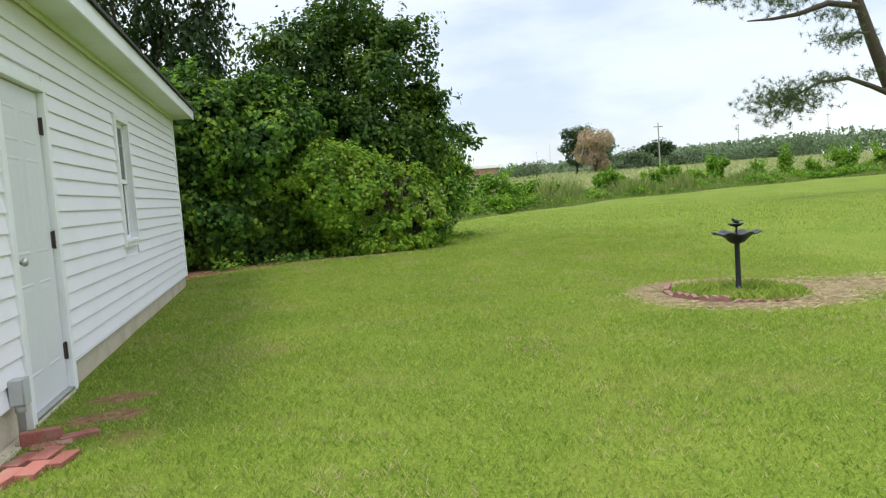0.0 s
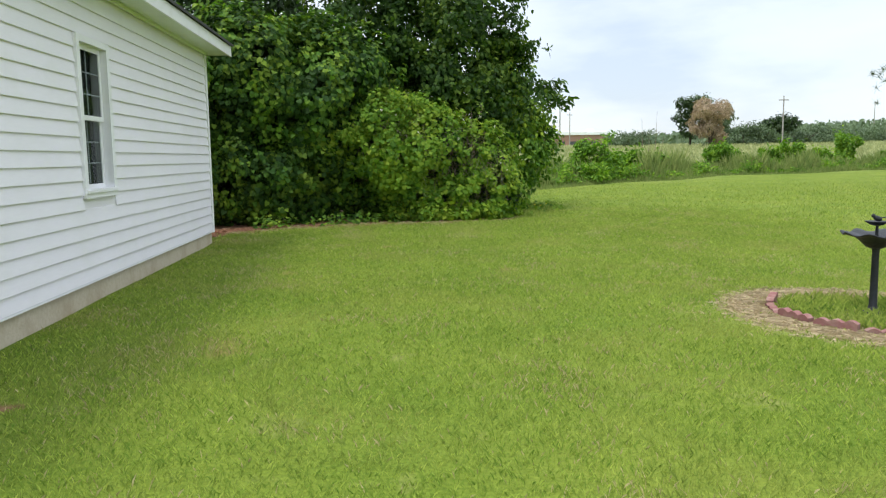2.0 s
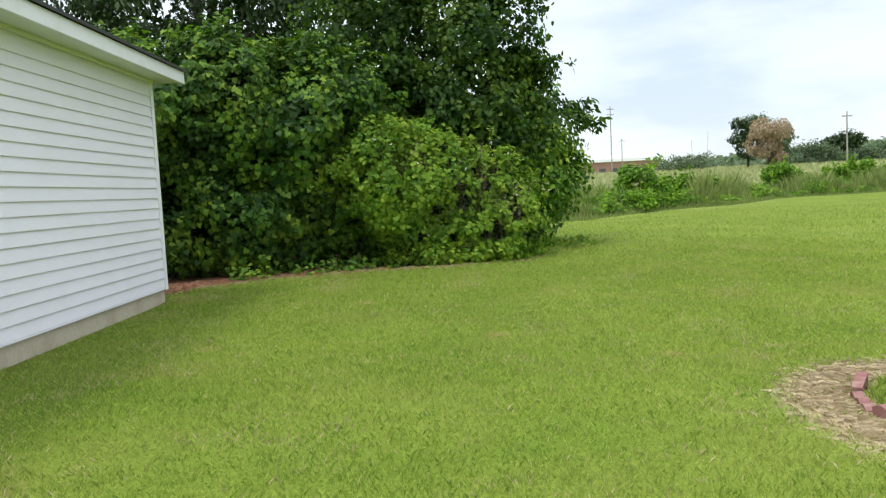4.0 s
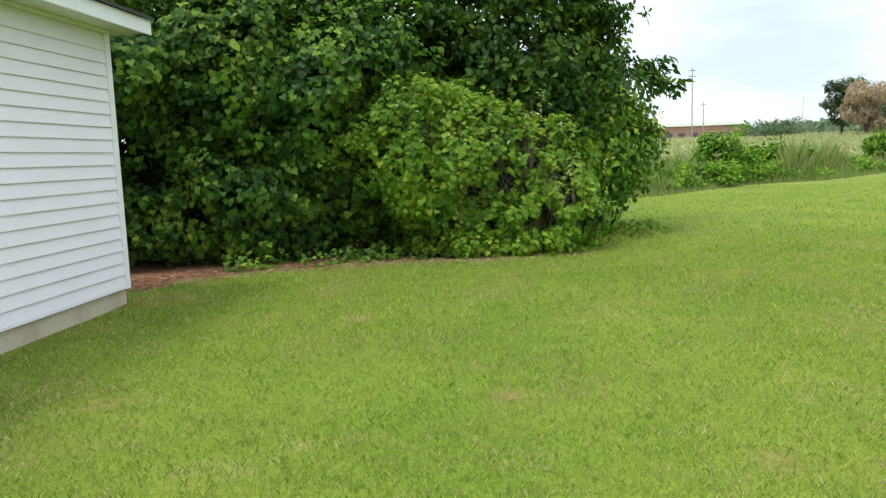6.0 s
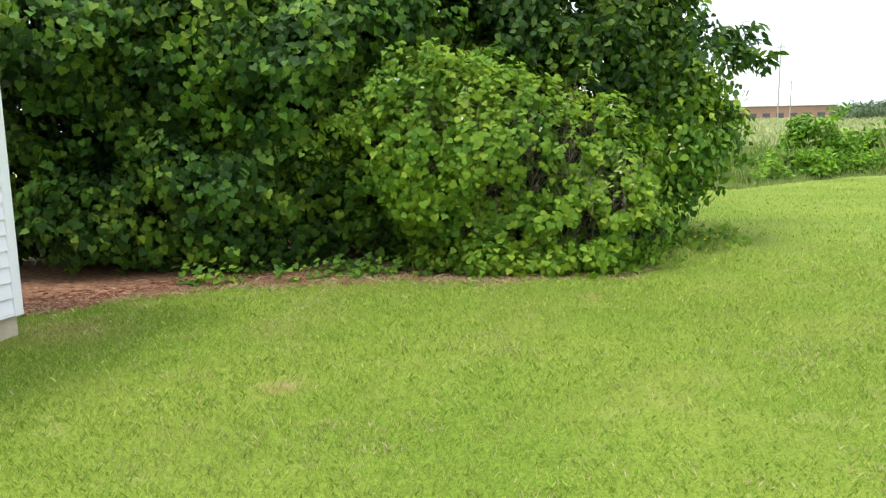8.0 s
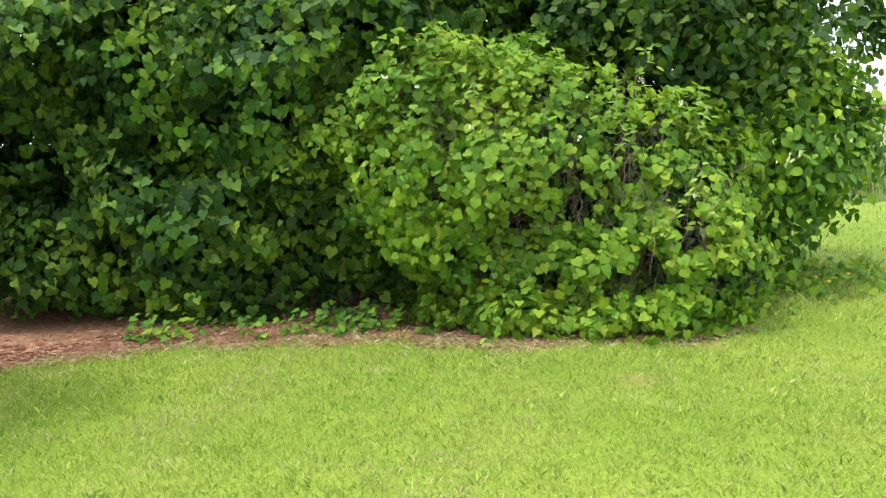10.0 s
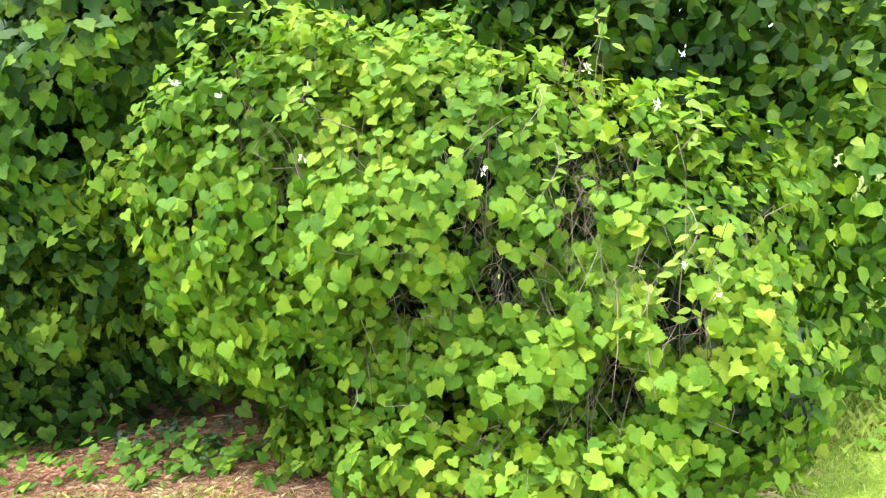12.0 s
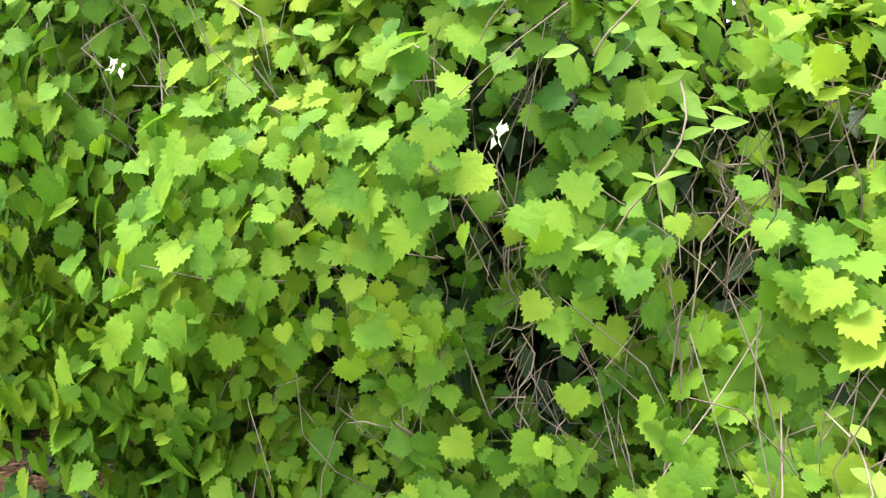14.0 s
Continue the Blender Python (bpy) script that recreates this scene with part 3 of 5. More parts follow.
for y0, y1 in ((HOUSE_Y0 - 0.012, HOUSE_Y0 + 0.07), (HOUSE_Y1 - 0.07, HOUSE_Y1 + 0.012)):
    part("corner_post", boxed(WALL_X - 0.1, WALL_X + 0.012, y0, y1, SIDING_Z - 0.02, SOFFIT_Z, 0.004), TRIM, house, "white vinyl corner post")
part("starter_strip", boxed(WALL_X - 0.02, WALL_X + 0.004, DOOR_Y[1] + 0.07, HOUSE_Y1 - 0.07, SIDING_Z - 0.014, SIDING_Z), TRIM, house)

EAVE_X, EAVE_Y0, EAVE_Y1, PITCH = -1.12, 3.73, 12.53, 0.36
part("soffit", boxed(HOUSE_X0 - 0.3, EAVE_X - 0.02, EAVE_Y0 + 0.02, EAVE_Y1 - 0.02, SOFFIT_Z, SOFFIT_Z + 0.02), SOFFIT, house, "white soffit with greenish shade in its colour")
part("frieze_moulding", boxed(WALL_X, WALL_X + 0.03, HOUSE_Y0, HOUSE_Y1, SOFFIT_Z - 0.035, SOFFIT_Z, 0.006), SOFFIT, house)
part("fascia", boxed(EAVE_X - 0.02, EAVE_X, EAVE_Y0, EAVE_Y1, SOFFIT_Z - 0.015, SOFFIT_Z + 0.12, 0.003), TRIM, house, "white fascia board")
bm = bmesh.new()
ridge_x = (HOUSE_X0 + WALL_X) / 2
half = EAVE_X + 0.03 - ridge_x
for sign in (1, -1):
    prof = [(half, SOFFIT_Z + 0.12), (half, SOFFIT_Z + 0.15), (0, SOFFIT_Z + 0.15 + half * PITCH), (0, SOFFIT_Z + 0.12 + half * PITCH)]
    ends = [[bm.verts.new((ridge_x + sign * a, s, c)) for a, c in prof] for s in (EAVE_Y0 - 0.02, EAVE_Y1 + 0.02)]
    for i in range(4):
        bm.faces.new((ends[0][i], ends[0][(i + 1) % 4], ends[1][(i + 1) % 4], ends[1][i]))
    bm.faces.new(ends[0])
    bm.faces.new(list(reversed(ends[1])))
bmesh.ops.recalc_face_normals(bm, faces=bm.faces)
part("roof", bm, SHINGLE, house, "dark asphalt shingle roof")
for y in (EAVE_Y0 + 0.3, EAVE_Y1 - 0.3):
    bm = bmesh.new()
    a = [bm.verts.new((ridge_x + q, y, z)) for q, z in ((-half + 0.1, SOFFIT_Z + 0.02), (half - 0.1, SOFFIT_Z + 0.02), (0, SOFFIT_Z + 0.1 + (half - 0.1) * PITCH))]
    f = bm.faces.new(a)
    bmesh.ops.extrude_face_region(bm, geom=[f])
    for v in list(bm.verts)[3:]:
        v.co.y += 0.06
    part("gable", bm, VINYL, house)

# door
door = part("door", boxed(WALL_X - 0.075, WALL_X - 0.03, DOOR_Y[0] + 0.012, DOOR_Y[1] - 0.012, DOOR_Z[0] + 0.02, DOOR_Z[1] - 0.012, 0.003), DOOR_PAINT, house, "pale grey six-panel steel door, shut")


def raised_panel(w, h):
    """A pressed door panel: a rim that stands proud round a shallow field."""
    bm = bmesh.new()
    loops = [(0, 0, 0.0), (0.012, 0.012, 0.004), (0.026, 0.026, 0.001), (0.05, 0.05, 0.003)]
    rings = [[bm.verts.new((d, y, z)) for y, z in ((a, c), (w - a, c), (w - a, h - c), (a, h - c))] for a, c, d in loops]
    for p, q in zip(rings, rings[1:]):
        for i in range(4):
            bm.faces.new((p[i], p[(i + 1) % 4], q[(i + 1) % 4], q[i]))
    bm.faces.new(rings[-1])
    bmesh.ops.recalc_face_normals(bm, faces=bm.faces)
    return bm


DW = DOOR_Y[1] - DOOR_Y[0]
for z0, h in ((1.62, 0.22), (0.93, 0.60), (0.20, 0.56)):
    for y0 in (DOOR_Y[0] + 0.115, DOOR_Y[0] + 0.115 + (DW - 0.33) / 2 + 0.10):
        bm = raised_panel((DW - 0.33) / 2, h)
        bm.transform(pose(WALL_X - 0.031, y0, z0))
        part("panel", bm, DOOR_PAINT, door)
knob = turned([(0.026, 0), (0.026, 0.006), (0.011, 0.012), (0.011, 0.03), (0.022, 0.038), (0.027, 0.05), (0.024, 0.062), (0.012, 0.068)], 16, pose(WALL_X - 0.03, DOOR_Y[0] + 0.075, 0.90, 0, 90, 0))
part("knob", knob, STEEL, door, "round steel door knob")
for z in (0.24, 1.0, 1.76):
    bm = boxed(WALL_X - 0.03, WALL_X - 0.021, DOOR_Y[1] - 0.03, DOOR_Y[1] + 0.004, z - 0.055, z + 0.055, 0.002)
    box(bm, WALL_X - 0.026, WALL_X - 0.008, DOOR_Y[1] - 0.014, DOOR_Y[1] + 0.004, z - 0.06, z + 0.06, 0.004)
    part("hinge", bm, HINGE, door, "dark tarnished butt hinge")
frame_bm = bmesh.new()
for y0, y1 in ((DOOR_Y[0] - 0.07, DOOR_Y[0] + 0.006), (DOOR_Y[1] - 0.004, DOOR_Y[1] + 0.07)):
    box(frame_bm, WALL_X - 0.08, WALL_X + 0.016, y0, y1, DOOR_Z[0] - 0.02, DOOR_Z[1] + 0.0, 0.005)
box(frame_bm, WALL_X - 0.08, WALL_X + 0.018, DOOR_Y[0] - 0.07, DOOR_Y[1] + 0.07, DOOR_Z[1] - 0.004, DOOR_Z[1] + 0.065, 0.005)
part("door_casing", frame_bm, TRIM, house, "white door casing")
part("threshold", boxed(WALL_X - 0.08, WALL_X + 0.012, DOOR_Y[0] + 0.008, DOOR_Y[1] - 0.006, DOOR_Z[0] - 0.001, DOOR_Z[0] + 0.018, 0.003), STEEL, house)

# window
# Dark backing plate behind the panes paints the dim room
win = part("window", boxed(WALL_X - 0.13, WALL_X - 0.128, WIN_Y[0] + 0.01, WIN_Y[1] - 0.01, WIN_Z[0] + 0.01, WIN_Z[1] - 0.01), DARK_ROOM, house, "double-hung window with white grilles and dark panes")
bm = bmesh.new()
for y0, y1, z0, z1 in ((WIN_Y[0] - 0.065, WIN_Y[0], WIN_Z[0] - 0.07, WIN_Z[1] + 0.055), (WIN_Y[1], WIN_Y[1] + 0.07, WIN_Z[0] - 0.07, WIN_Z[1] + 0.055),
                       (WIN_Y[0], WIN_Y[1], WIN_Z[1], WIN_Z[1] + 0.055), (WIN_Y[0], WIN_Y[1], WIN_Z[0] - 0.07, WIN_Z[0])):
    box(bm, WALL_X - 0.125, WALL_X + 0.022, y0, y1, z0, z1, 0.004)
part("casing", bm, TRIM, win, "white vinyl window casing")
part("sill", boxed(WALL_X - 0.05, WALL_X + 0.035, WIN_Y[0] - 0.06, WIN_Y[1] + 0.06, WIN_Z[0] - 0.03, WIN_Z[0] + 0.004, 0.006), TRIM, win)
zm = (WIN_Z[0] + WIN_Z[1]) / 2
for z0, z1, xo in ((WIN_Z[0], zm + 0.02, -0.058), (zm - 0.02, WIN_Z[1], -0.036)):
    bm = bmesh.new()
    for a, b, c, d in ((WIN_Y[0], WIN_Y[0] + 0.035, z0, z1), (WIN_Y[1] - 0.035, WIN_Y[1], z0, z1), (WIN_Y[0] + 0.035, WIN_Y[1] - 0.035, z0, z0 + 0.04), (WIN_Y[0] + 0.035, WIN_Y[1] - 0.035, z1 - 0.04, z1)):
        box(bm, WALL_X + xo - 0.018, WALL_X + xo, a, b, c, d, 0.003)
    sash = part("sash", bm, TRIM, win, "white window sash")
    y_in, w_in, z_in, h_in = WIN_Y[0] + 0.035, WIN_Y[1] - WIN_Y[0] - 0.07, z0 + 0.04, z1 - z0 - 0.08
    pane = part("pane", boxed(WALL_X + xo - 0.014, WALL_X + xo - 0.010, y_in, y_in + w_in, z_in, z_in + h_in), GLASS, win, "dark reflecting window pane")
    pane.visible_shadow = False
    part("muntin", boxed(WALL_X + xo - 0.021, WALL_X + xo - 0.016, y_in + w_in / 2 - 0.005, y_in + w_in / 2 + 0.005, z_in, z_in + h_in), TRIM, win)
    for i in (1, 2):
        part("muntin", boxed(WALL_X + xo - 0.022, WALL_X + xo - 0.0165, y_in, y_in + w_in, z_in + h_in * i / 3 - 0.005, z_in + h_in * i / 3 + 0.005), TRIM, win)

# wall lamp beside the door
lamp = tagged(empty("wall_lamp"), "dark grey jar-shaped outdoor lamp on the siding beside the door", "lamp")
LY, LZ = 4.31, 1.87
part("back_plate", turned([(0.062, 0), (0.066, 0.008), (0.055, 0.02), (0.03, 0.028)], 20, pose(WALL_X - 0.004, LY, LZ, 0, 90, 0)), IRON, lamp)
tube_v, tube_t = tube_arrays([[(WALL_X + 0.01, LY, LZ, 0.014), (WALL_X + 0.07, LY + 0.02, LZ + 0.02, 0.014), (WALL_X + 0.11, LY + 0.05, LZ + 0.0, 0.014)]], 10)
arrays("arm", tube_v, tube_t, IRON, lamp)
part("cap", turned([(0.02, 0.055), (0.058, 0.04), (0.068, 0.0), (0.066, -0.02), (0.03, -0.02)], 20, pose(WALL_X + 0.11, LY + 0.05, LZ)), IRON, lamp)
part("jar", turned([(0.056, -0.02), (0.062, -0.04), (0.058, -0.06), (0.063, -0.08), (0.059, -0.10), (0.063, -0.12), (0.058, -0.145), (0.04, -0.165), (0.01, -0.17)], 20, pose(WALL_X + 0.11, LY + 0.05, LZ)), BULB_GLASS, lamp, "ribbed clear glass jar")

# electrical box and conduit
ebox = tagged(empty("electrical_box"), "weathered grey plastic electrical box with conduit into the ground", "electrical box")
bm = boxed(WALL_X + 0.002, WALL_X + 0.075, 4.52, 4.605, 0.16, 0.30, 0.008)
part("housing", bm, GREY_PVC, ebox)
part("lid", boxed(WALL_X + 0.076, WALL_X + 0.085, 4.516, 4.609, 0.156, 0.304, 0.004), GREY_PVC, ebox)
part("conduit", turned([(0.018, -0.3), (0.02, -0.3), (0.02, 0.118), (0.027, 0.12), (0.027, 0.158)], 14, pose(WALL_X + 0.04, 4.56, 0)), GREY_PVC, ebox)

# bricks on the ground by the door
brick_bm = boxed(-0.1, 0.1, -0.046, 0.046, -0.029, 0.029, 0.005)
brick = part("brick", brick_bm, BRICK)
tagged(brick, "loose red clay brick lying in the grass beside the door", "brick", group="bricks by the door")
BRICKS = [(-1.27, 3.95, 0.018, 78, 0), (-1.17, 4.02, 0.014, 82, 2), (-1.27, 4.18, 0.016, 74, 0), (-1.07, 4.14, 0.010, 78, -3), (-1.17, 4.24, 0.014, 80, 1),
          (-1.27, 4.50, 0.034, 12, 90), (-1.09, 4.53, 0.012, 24, 0), (-1.20, 4.42, 0.004, 12, 4), (-1.12, 4.86, -0.018, 20, 3), (-1.01, 4.80, -0.02, 10, -4),
          (-1.12, 5.22, -0.02, 6, 5), (-0.99, 5.28, -0.022, 15, -3)]
for i, (x, y, dz, rz, rx) in enumerate(BRICKS):
    m = pose(x, y, float(ground_z(x, y)) + dz - (0.0 if rx == 90 else 0.012), rx, 0, rz)
    if i == 0:
        brick.matrix_basis = m
    else:
        copy_thing(brick, m)

# ---- bird bath ----
bx, by = BATH
bz = float(ground_z(bx, by))
bath = tagged(empty("bird_bath", pose(bx, by, bz) @ Matrix.Diagonal((0.87, 0.87, 0.88, 1))), "dark cast-iron bird bath with a scalloped bowl on a fluted post", "bird bath")


def scallop(a, r):
    return 0.05 * math.cos(8 * a) * min(1, r / 0.2)


part("post", turned([(0.10, -0.03), (0.10, 0.02), (0.05, 0.05), (0.035, 0.09), (0.032, 0.3), (0.03, 0.56), (0.034, 0.6), (0.045, 0.61)], 20, None, lambda a, r: 0.05 * math.cos(6 * a)), IRON, bath)
bowl = turned([(0.05, 0.60), (0.09, 0.62), (0.13, 0.66), (0.18, 0.70), (0.25, 0.722), (0.285, 0.73), (0.28, 0.738), (0.24, 0.732), (0.16, 0.715), (0.08, 0.69), (0.01, 0.685)], 48, None, scallop)
for v in bowl.verts:
    v.co.z += 0.016 * math.cos(8 * math.atan2(v.co.y, v.co.x)) * min(1.0, math.hypot(v.co.x, v.co.y) / 0.28) ** 3
part("bowl", bowl, IRON, bath, "shallow scalloped bowl with a wavy rim")
part("stem", turned([(0.02, 0.685), (0.014, 0.72), (0.012, 0.80), (0.02, 0.81)], 12), IRON, bath)
part("upper_dish", turned([(0.015, 0.80), (0.05, 0.81), (0.09, 0.835), (0.095, 0.842), (0.06, 0.83), (0.01, 0.822)], 24, None, lambda a, r: 0.1 * math.cos(5 * a)), IRON, bath, "small leaf-shaped dish")
bird = bmesh.new()
bmesh.ops.create_uvsphere(bird, u_segments=12, v_segments=8, radius=0.03, matrix=pose(0, 0, 0.865, 0, 20, 0) @ Matrix.Diagonal((1.5, 0.8, 0.8, 1)))
bmesh.ops.create_uvsphere(bird, u_segments=10, v_segments=7, radius=0.018, matrix=pose(-0.04, 0, 0.89))
bmesh.ops.create_cone(bird, cap_ends=True, segments=6, radius1=0.006, radius2=0.0, depth=0.02, matrix=pose(-0.062, 0, 0.89, 0, -90, 0))
box(bird, 0.03, 0.085, -0.012, 0.012, 0.868, 0.876)
part("ornament", bird, IRON, bath, "small cast ornament")

# scalloped edging blocks round it
def edging_block():
    bm = bmesh.new()
    outline = [(-0.15, -0.06), (0.15, -0.06), (0.15, 0.045)] + [(0.15 - 0.1 * i / 4 * 1.0, 0.045 + 0.022 * math.sin(math.pi * ((i % 4) / 4))) for i in range(1, 12)] + [(-0.15, 0.045)]
    ends = [[bm.verts.new((x, d, z)) for x, z in outline] for d in (-0.028, 0.028)]
    n = len(outline)
    for i in range(n):
        bm.faces.new((ends[0][i], ends[0][(i + 1) % n], ends[1][(i + 1) % n], ends[1][i]))
    bm.faces.new(ends[0])
    bm.faces.new(list(reversed(ends[1])))
    bmesh.ops.recalc_face_normals(bm, faces=bm.faces)
    return bm


block = part("edging_block", edging_block(), EDGING)
tagged(block, "scalloped red concrete edging block set in dry straw", "edging block", group="edging round the bird bath")
ring_r, first = 0.74, True
for i in range(14):
    a = 2 * math.pi * (i + 0.5) / 14
    x, y = bx + ring_r * math.cos(a), by + ring_r * math.sin(a)
    sunk = 0.05 + 0.02 * math.sin(i * 2.3) + (0.0 if 5 <= i <= 9 else 0.05)
    m = pose(x, y, float(ground_z(x, y)) + 0.045 - sunk, random.uniform(-6, 6), random.uniform(-3, 3), math.degrees(a) + 90 + random.uniform(-4, 4))
    if first:
        block.matrix_basis, first = m, False
    else:
        copy_thing(block, m)

# ---- the thicket ----
MOUND = [((1.5, 15.92, 1.0), (1.45, 1.3, 1.26)), ((0.95, 15.8, 1.35), (1.05, 1.2, 0.95)), ((2.62, 15.9, 0.72), (0.9, 0.98, 0.98)), ((1.85, 15.6, 0.12), (1.3, 1.05, 0.4)), ((1.75, 15.75, 0.5), (1.45, 1.12, 0.7)), ((0.35, 15.55, 1.5), (0.65, 0.95, 0.55)), ((0.75, 16.0, 2.05), (0.7, 0.8, 0.5)), ((1.45, 16.2, 2.0), (0.75, 0.7, 0.48)), ((2.96, 15.5, 0.42), (0.64, 0.64, 0.62))]
HOLES = [((2.45, 14.9, 1.35), 0.10), ((2.43, 14.9, 1.45), 0.07), ((2.63, 14.9, 1.44), 0.10), ((2.53, 14.9, 1.28), 0.08), ((2.11, 14.8, 1.17), 0.11), ((2.17, 14.8, 0.93), 0.13), ((2.51, 14.9, 1.17), 0.09), ((1.75, 14.75, 0.84), 0.09),
         ((2.46, 14.9, 1.58), 0.06), ((2.71, 14.95, 1.53), 0.09), ((1.96, 14.8, 1.49), 0.07), ((1.2, 14.7, 1.1), 0.08), ((2.95, 15.2, 0.7), 0.12), ((1.5, 14.75, 0.45), 0.09), ((2.4, 14.95, 1.8), 0.1)]
HANGING = [((-1.5, 15.5, 2.3), (1.4, 1.25, 1.45)), ((-2.8, 15.2, 2.2), (1.2, 1.3, 1.45)), ((-0.3, 15.7, 2.1), (1.05, 1.1, 1.2)), ((-2.5, 14.95, 0.6), (0.9, 0.8, 0.75)), ((-3.6, 15.0, 1.3), (1.0, 1.1, 1.4)), ((-0.1, 15.75, 0.75), (1.2, 0.85, 0.85)), ((-1.5, 15.15, 0.7), (0.9, 0.75, 0.8)), ((-0.9, 15.45, 0.9), (0.9, 0.75, 0.9)), ((0.35, 16.15, 2.55), (0.9, 0.8, 0.6))]
CROWN = [((2.35, 17.5, 3.7), (1.5, 1.5, 1.5)), ((0.7, 17.4, 3.6), (1.4, 1.5, 1.6)), ((1.75, 17.6, 5.1), (0.85, 1.0, 0.9)), ((2.95, 17.6, 4.75), (0.75, 0.9, 0.6)), ((-1.0, 17.2, 2.7), (1.2, 1.4, 1.3)),
         ((2.95, 17.4, 2.4), (1.15, 1.2, 1.2)), ((-2.4, 17.0, 2.4), (1.3, 1.3, 1.4)), ((0.9, 17.0, 2.0), (2.0, 1.1, 1.2)), ((0.45, 17.5, 4.7), (0.6, 0.8, 0.55)), ((3.3, 17.2, 3.3), (0.75, 0.9, 0.5)), ((1.2, 16.6, 3.3), (0.8, 0.7, 0.5)), ((-0.3, 16.6, 3.2), (0.8, 0.7, 0.5)), ((2.0, 16.75, 2.65), (1.0, 0.75, 0.55))]
SIDE = [((3.5, 17.25, 1.3), (0.95, 1.05, 0.85)), ((3.05, 16.9, 0.8), (0.85, 0.85, 0.85)), ((3.72, 17.35, 1.75), (0.68, 0.8, 0.75)), ((3.45, 17.5, 2.5), (0.65, 0.8, 0.8))]


def limbs(base, spread, height, count, seed, thick=0.05, lean=(0, 0), droop=0.0):
    """Stems that rise from a foot and fork outwards, as paths of (x, y, z, radius)."""
    r = random.Random(seed)
    paths = []
    for _ in range(count):
        a = r.uniform(0, 2 * math.pi)
        reach, top = spread * r.uniform(0.3, 1.0), height * r.uniform(0.6, 1.0)
        p, x, y = [], base[0] + r.uniform(-0.15, 0.15), base[1] + r.uniform(-0.15, 0.15)
        for i in range(9):
            q = i / 8
            p.append((x + math.cos(a) * reach * q ** 1.5 + lean[0] * q + r.uniform(-0.05, 0.05), y + math.sin(a) * reach * q ** 1.5 + lean[1] * q + r.uniform(-0.05, 0.05),
                      base[2] - 0.1 + top * (q - droop * q ** 3), thick * (1 - 0.85 * q)))
        paths.append(p)
        for _ in range(3):
            i = r.randint(3, 7)
            b = a + r.uniform(-1.3, 1.3)
            sx, sy, sz, sr = p[i]
            s = r.uniform(0.3, 0.9) * spread * 0.5
            paths.append([(sx + math.cos(b) * s * j / 4, sy + math.sin(b) * s * j / 4, sz + 0.35 * s * j / 4 + r.uniform(-0.03, 0.03), sr * 0.6 * (1 - 0.2 * j)) for j in range(5)])
    return paths


mound = tagged(empty("vine_mound", pose(1.75, 15.4, 0)), "mound of bright green wild grape vine tangled with honeysuckle", "shrub")
to_mound = Matrix.Translation((-1.75, -15.4, 0))


def under(ob, parent):
    """Hang a mesh made in world places under a parent that stands elsewhere."""
    ob.parent = parent
    ob.matrix_parent_inverse = parent.matrix_basis.inverted()
    return ob


p, n = on_blobs(MOUND, 44000, 0.2, 0.3, 1.0, -0.27, 0.28, front=(0.15, -1, 0.3))
# each gap lies in the skin of leaves, wherever that stands
for i, (c, r) in enumerate(HOLES):
    skin = p[(np.abs(p[:, 0] - c[0]) < 0.12) & (np.abs(p[:, 2] - c[2]) < 0.12), 1]
    c = (c[0], float(np.percentile(skin, 15)) + 0.06, c[2])
    HOLES[i] = (c, r)
    away = np.linalg.norm((p - np.array(c)) * np.array([1, 0.5, 1]), axis=1) > r * (0.95 + 0.45 * rng.random(len(p)))
    p, n = p[away], n[away]
# the leaves that the camera comes nearest to are single pieces
close = (p[:, 0] > 1.0) & (p[:, 0] < 2.9) & (p[:, 1] < 15.1) & (p[:, 2] > 0.55) & (p[:, 2] < 1.75)
order = np.flatnonzero(close)
rng.shuffle(order)
single = np.zeros(len(p), bool)
single[order[:300]] = True
size = 0.036 + 0.046 * rng.random(len(p)) ** 1.3
nearby = ~single & (p[:, 0] > 0.7) & (p[:, 0] < 3.1) & (p[:, 1] < 15.3) & (p[:, 2] > 0.4) & (p[:, 2] < 1.95)
rest = ~single & ~nearby
under(arrays("foliage", *joined([scatter(GRAPE, p[nearby], n[nearby], size[nearby], (0, -0.15, -1), 0.38, 0.26),
                                 scatter(IVY, p[rest], n[rest], size[rest], (0, -0.15, -1), 0.42, 0.28)]), VINE_LEAF), mound)["kind"] = "stuff"
leaf_shapes = []
for q in range(6):
    v, t = fan([(x * (1 + 0.08 * random.uniform(-1, 1)), y * (1 + 0.08 * random.uniform(-1, 1))) for x, y in grape_outline()], random.uniform(0.05, 0.2), random.uniform(0.05, 0.3))
    ob = arrays("leaf", v, t, VINE_LEAF)
    leaf_shapes.append(ob.data)
    bpy.data.objects.remove(ob)
for i in np.flatnonzero(single):
    z = Vector(n[i]) + Vector((0, -0.15, 0.26)) + 0.36 * Vector(rng.normal(size=3))
    z.normalize()
    y = Vector((0, -0.15, -1)) + 0.5 * Vector(rng.normal(size=3))
    y = (y - z * y.dot(z)).normalized()
    x = y.cross(z)
    m = Matrix((x, y, z)).transposed().to_4x4()
    s = float(size[i])
    m = Matrix.Translation(p[i]) @ m @ Matrix.Diagonal((s, s, s, 1))
    leaf = shared("leaf", leaf_shapes[int(rng.integers(6))], mound, to_mound @ m)
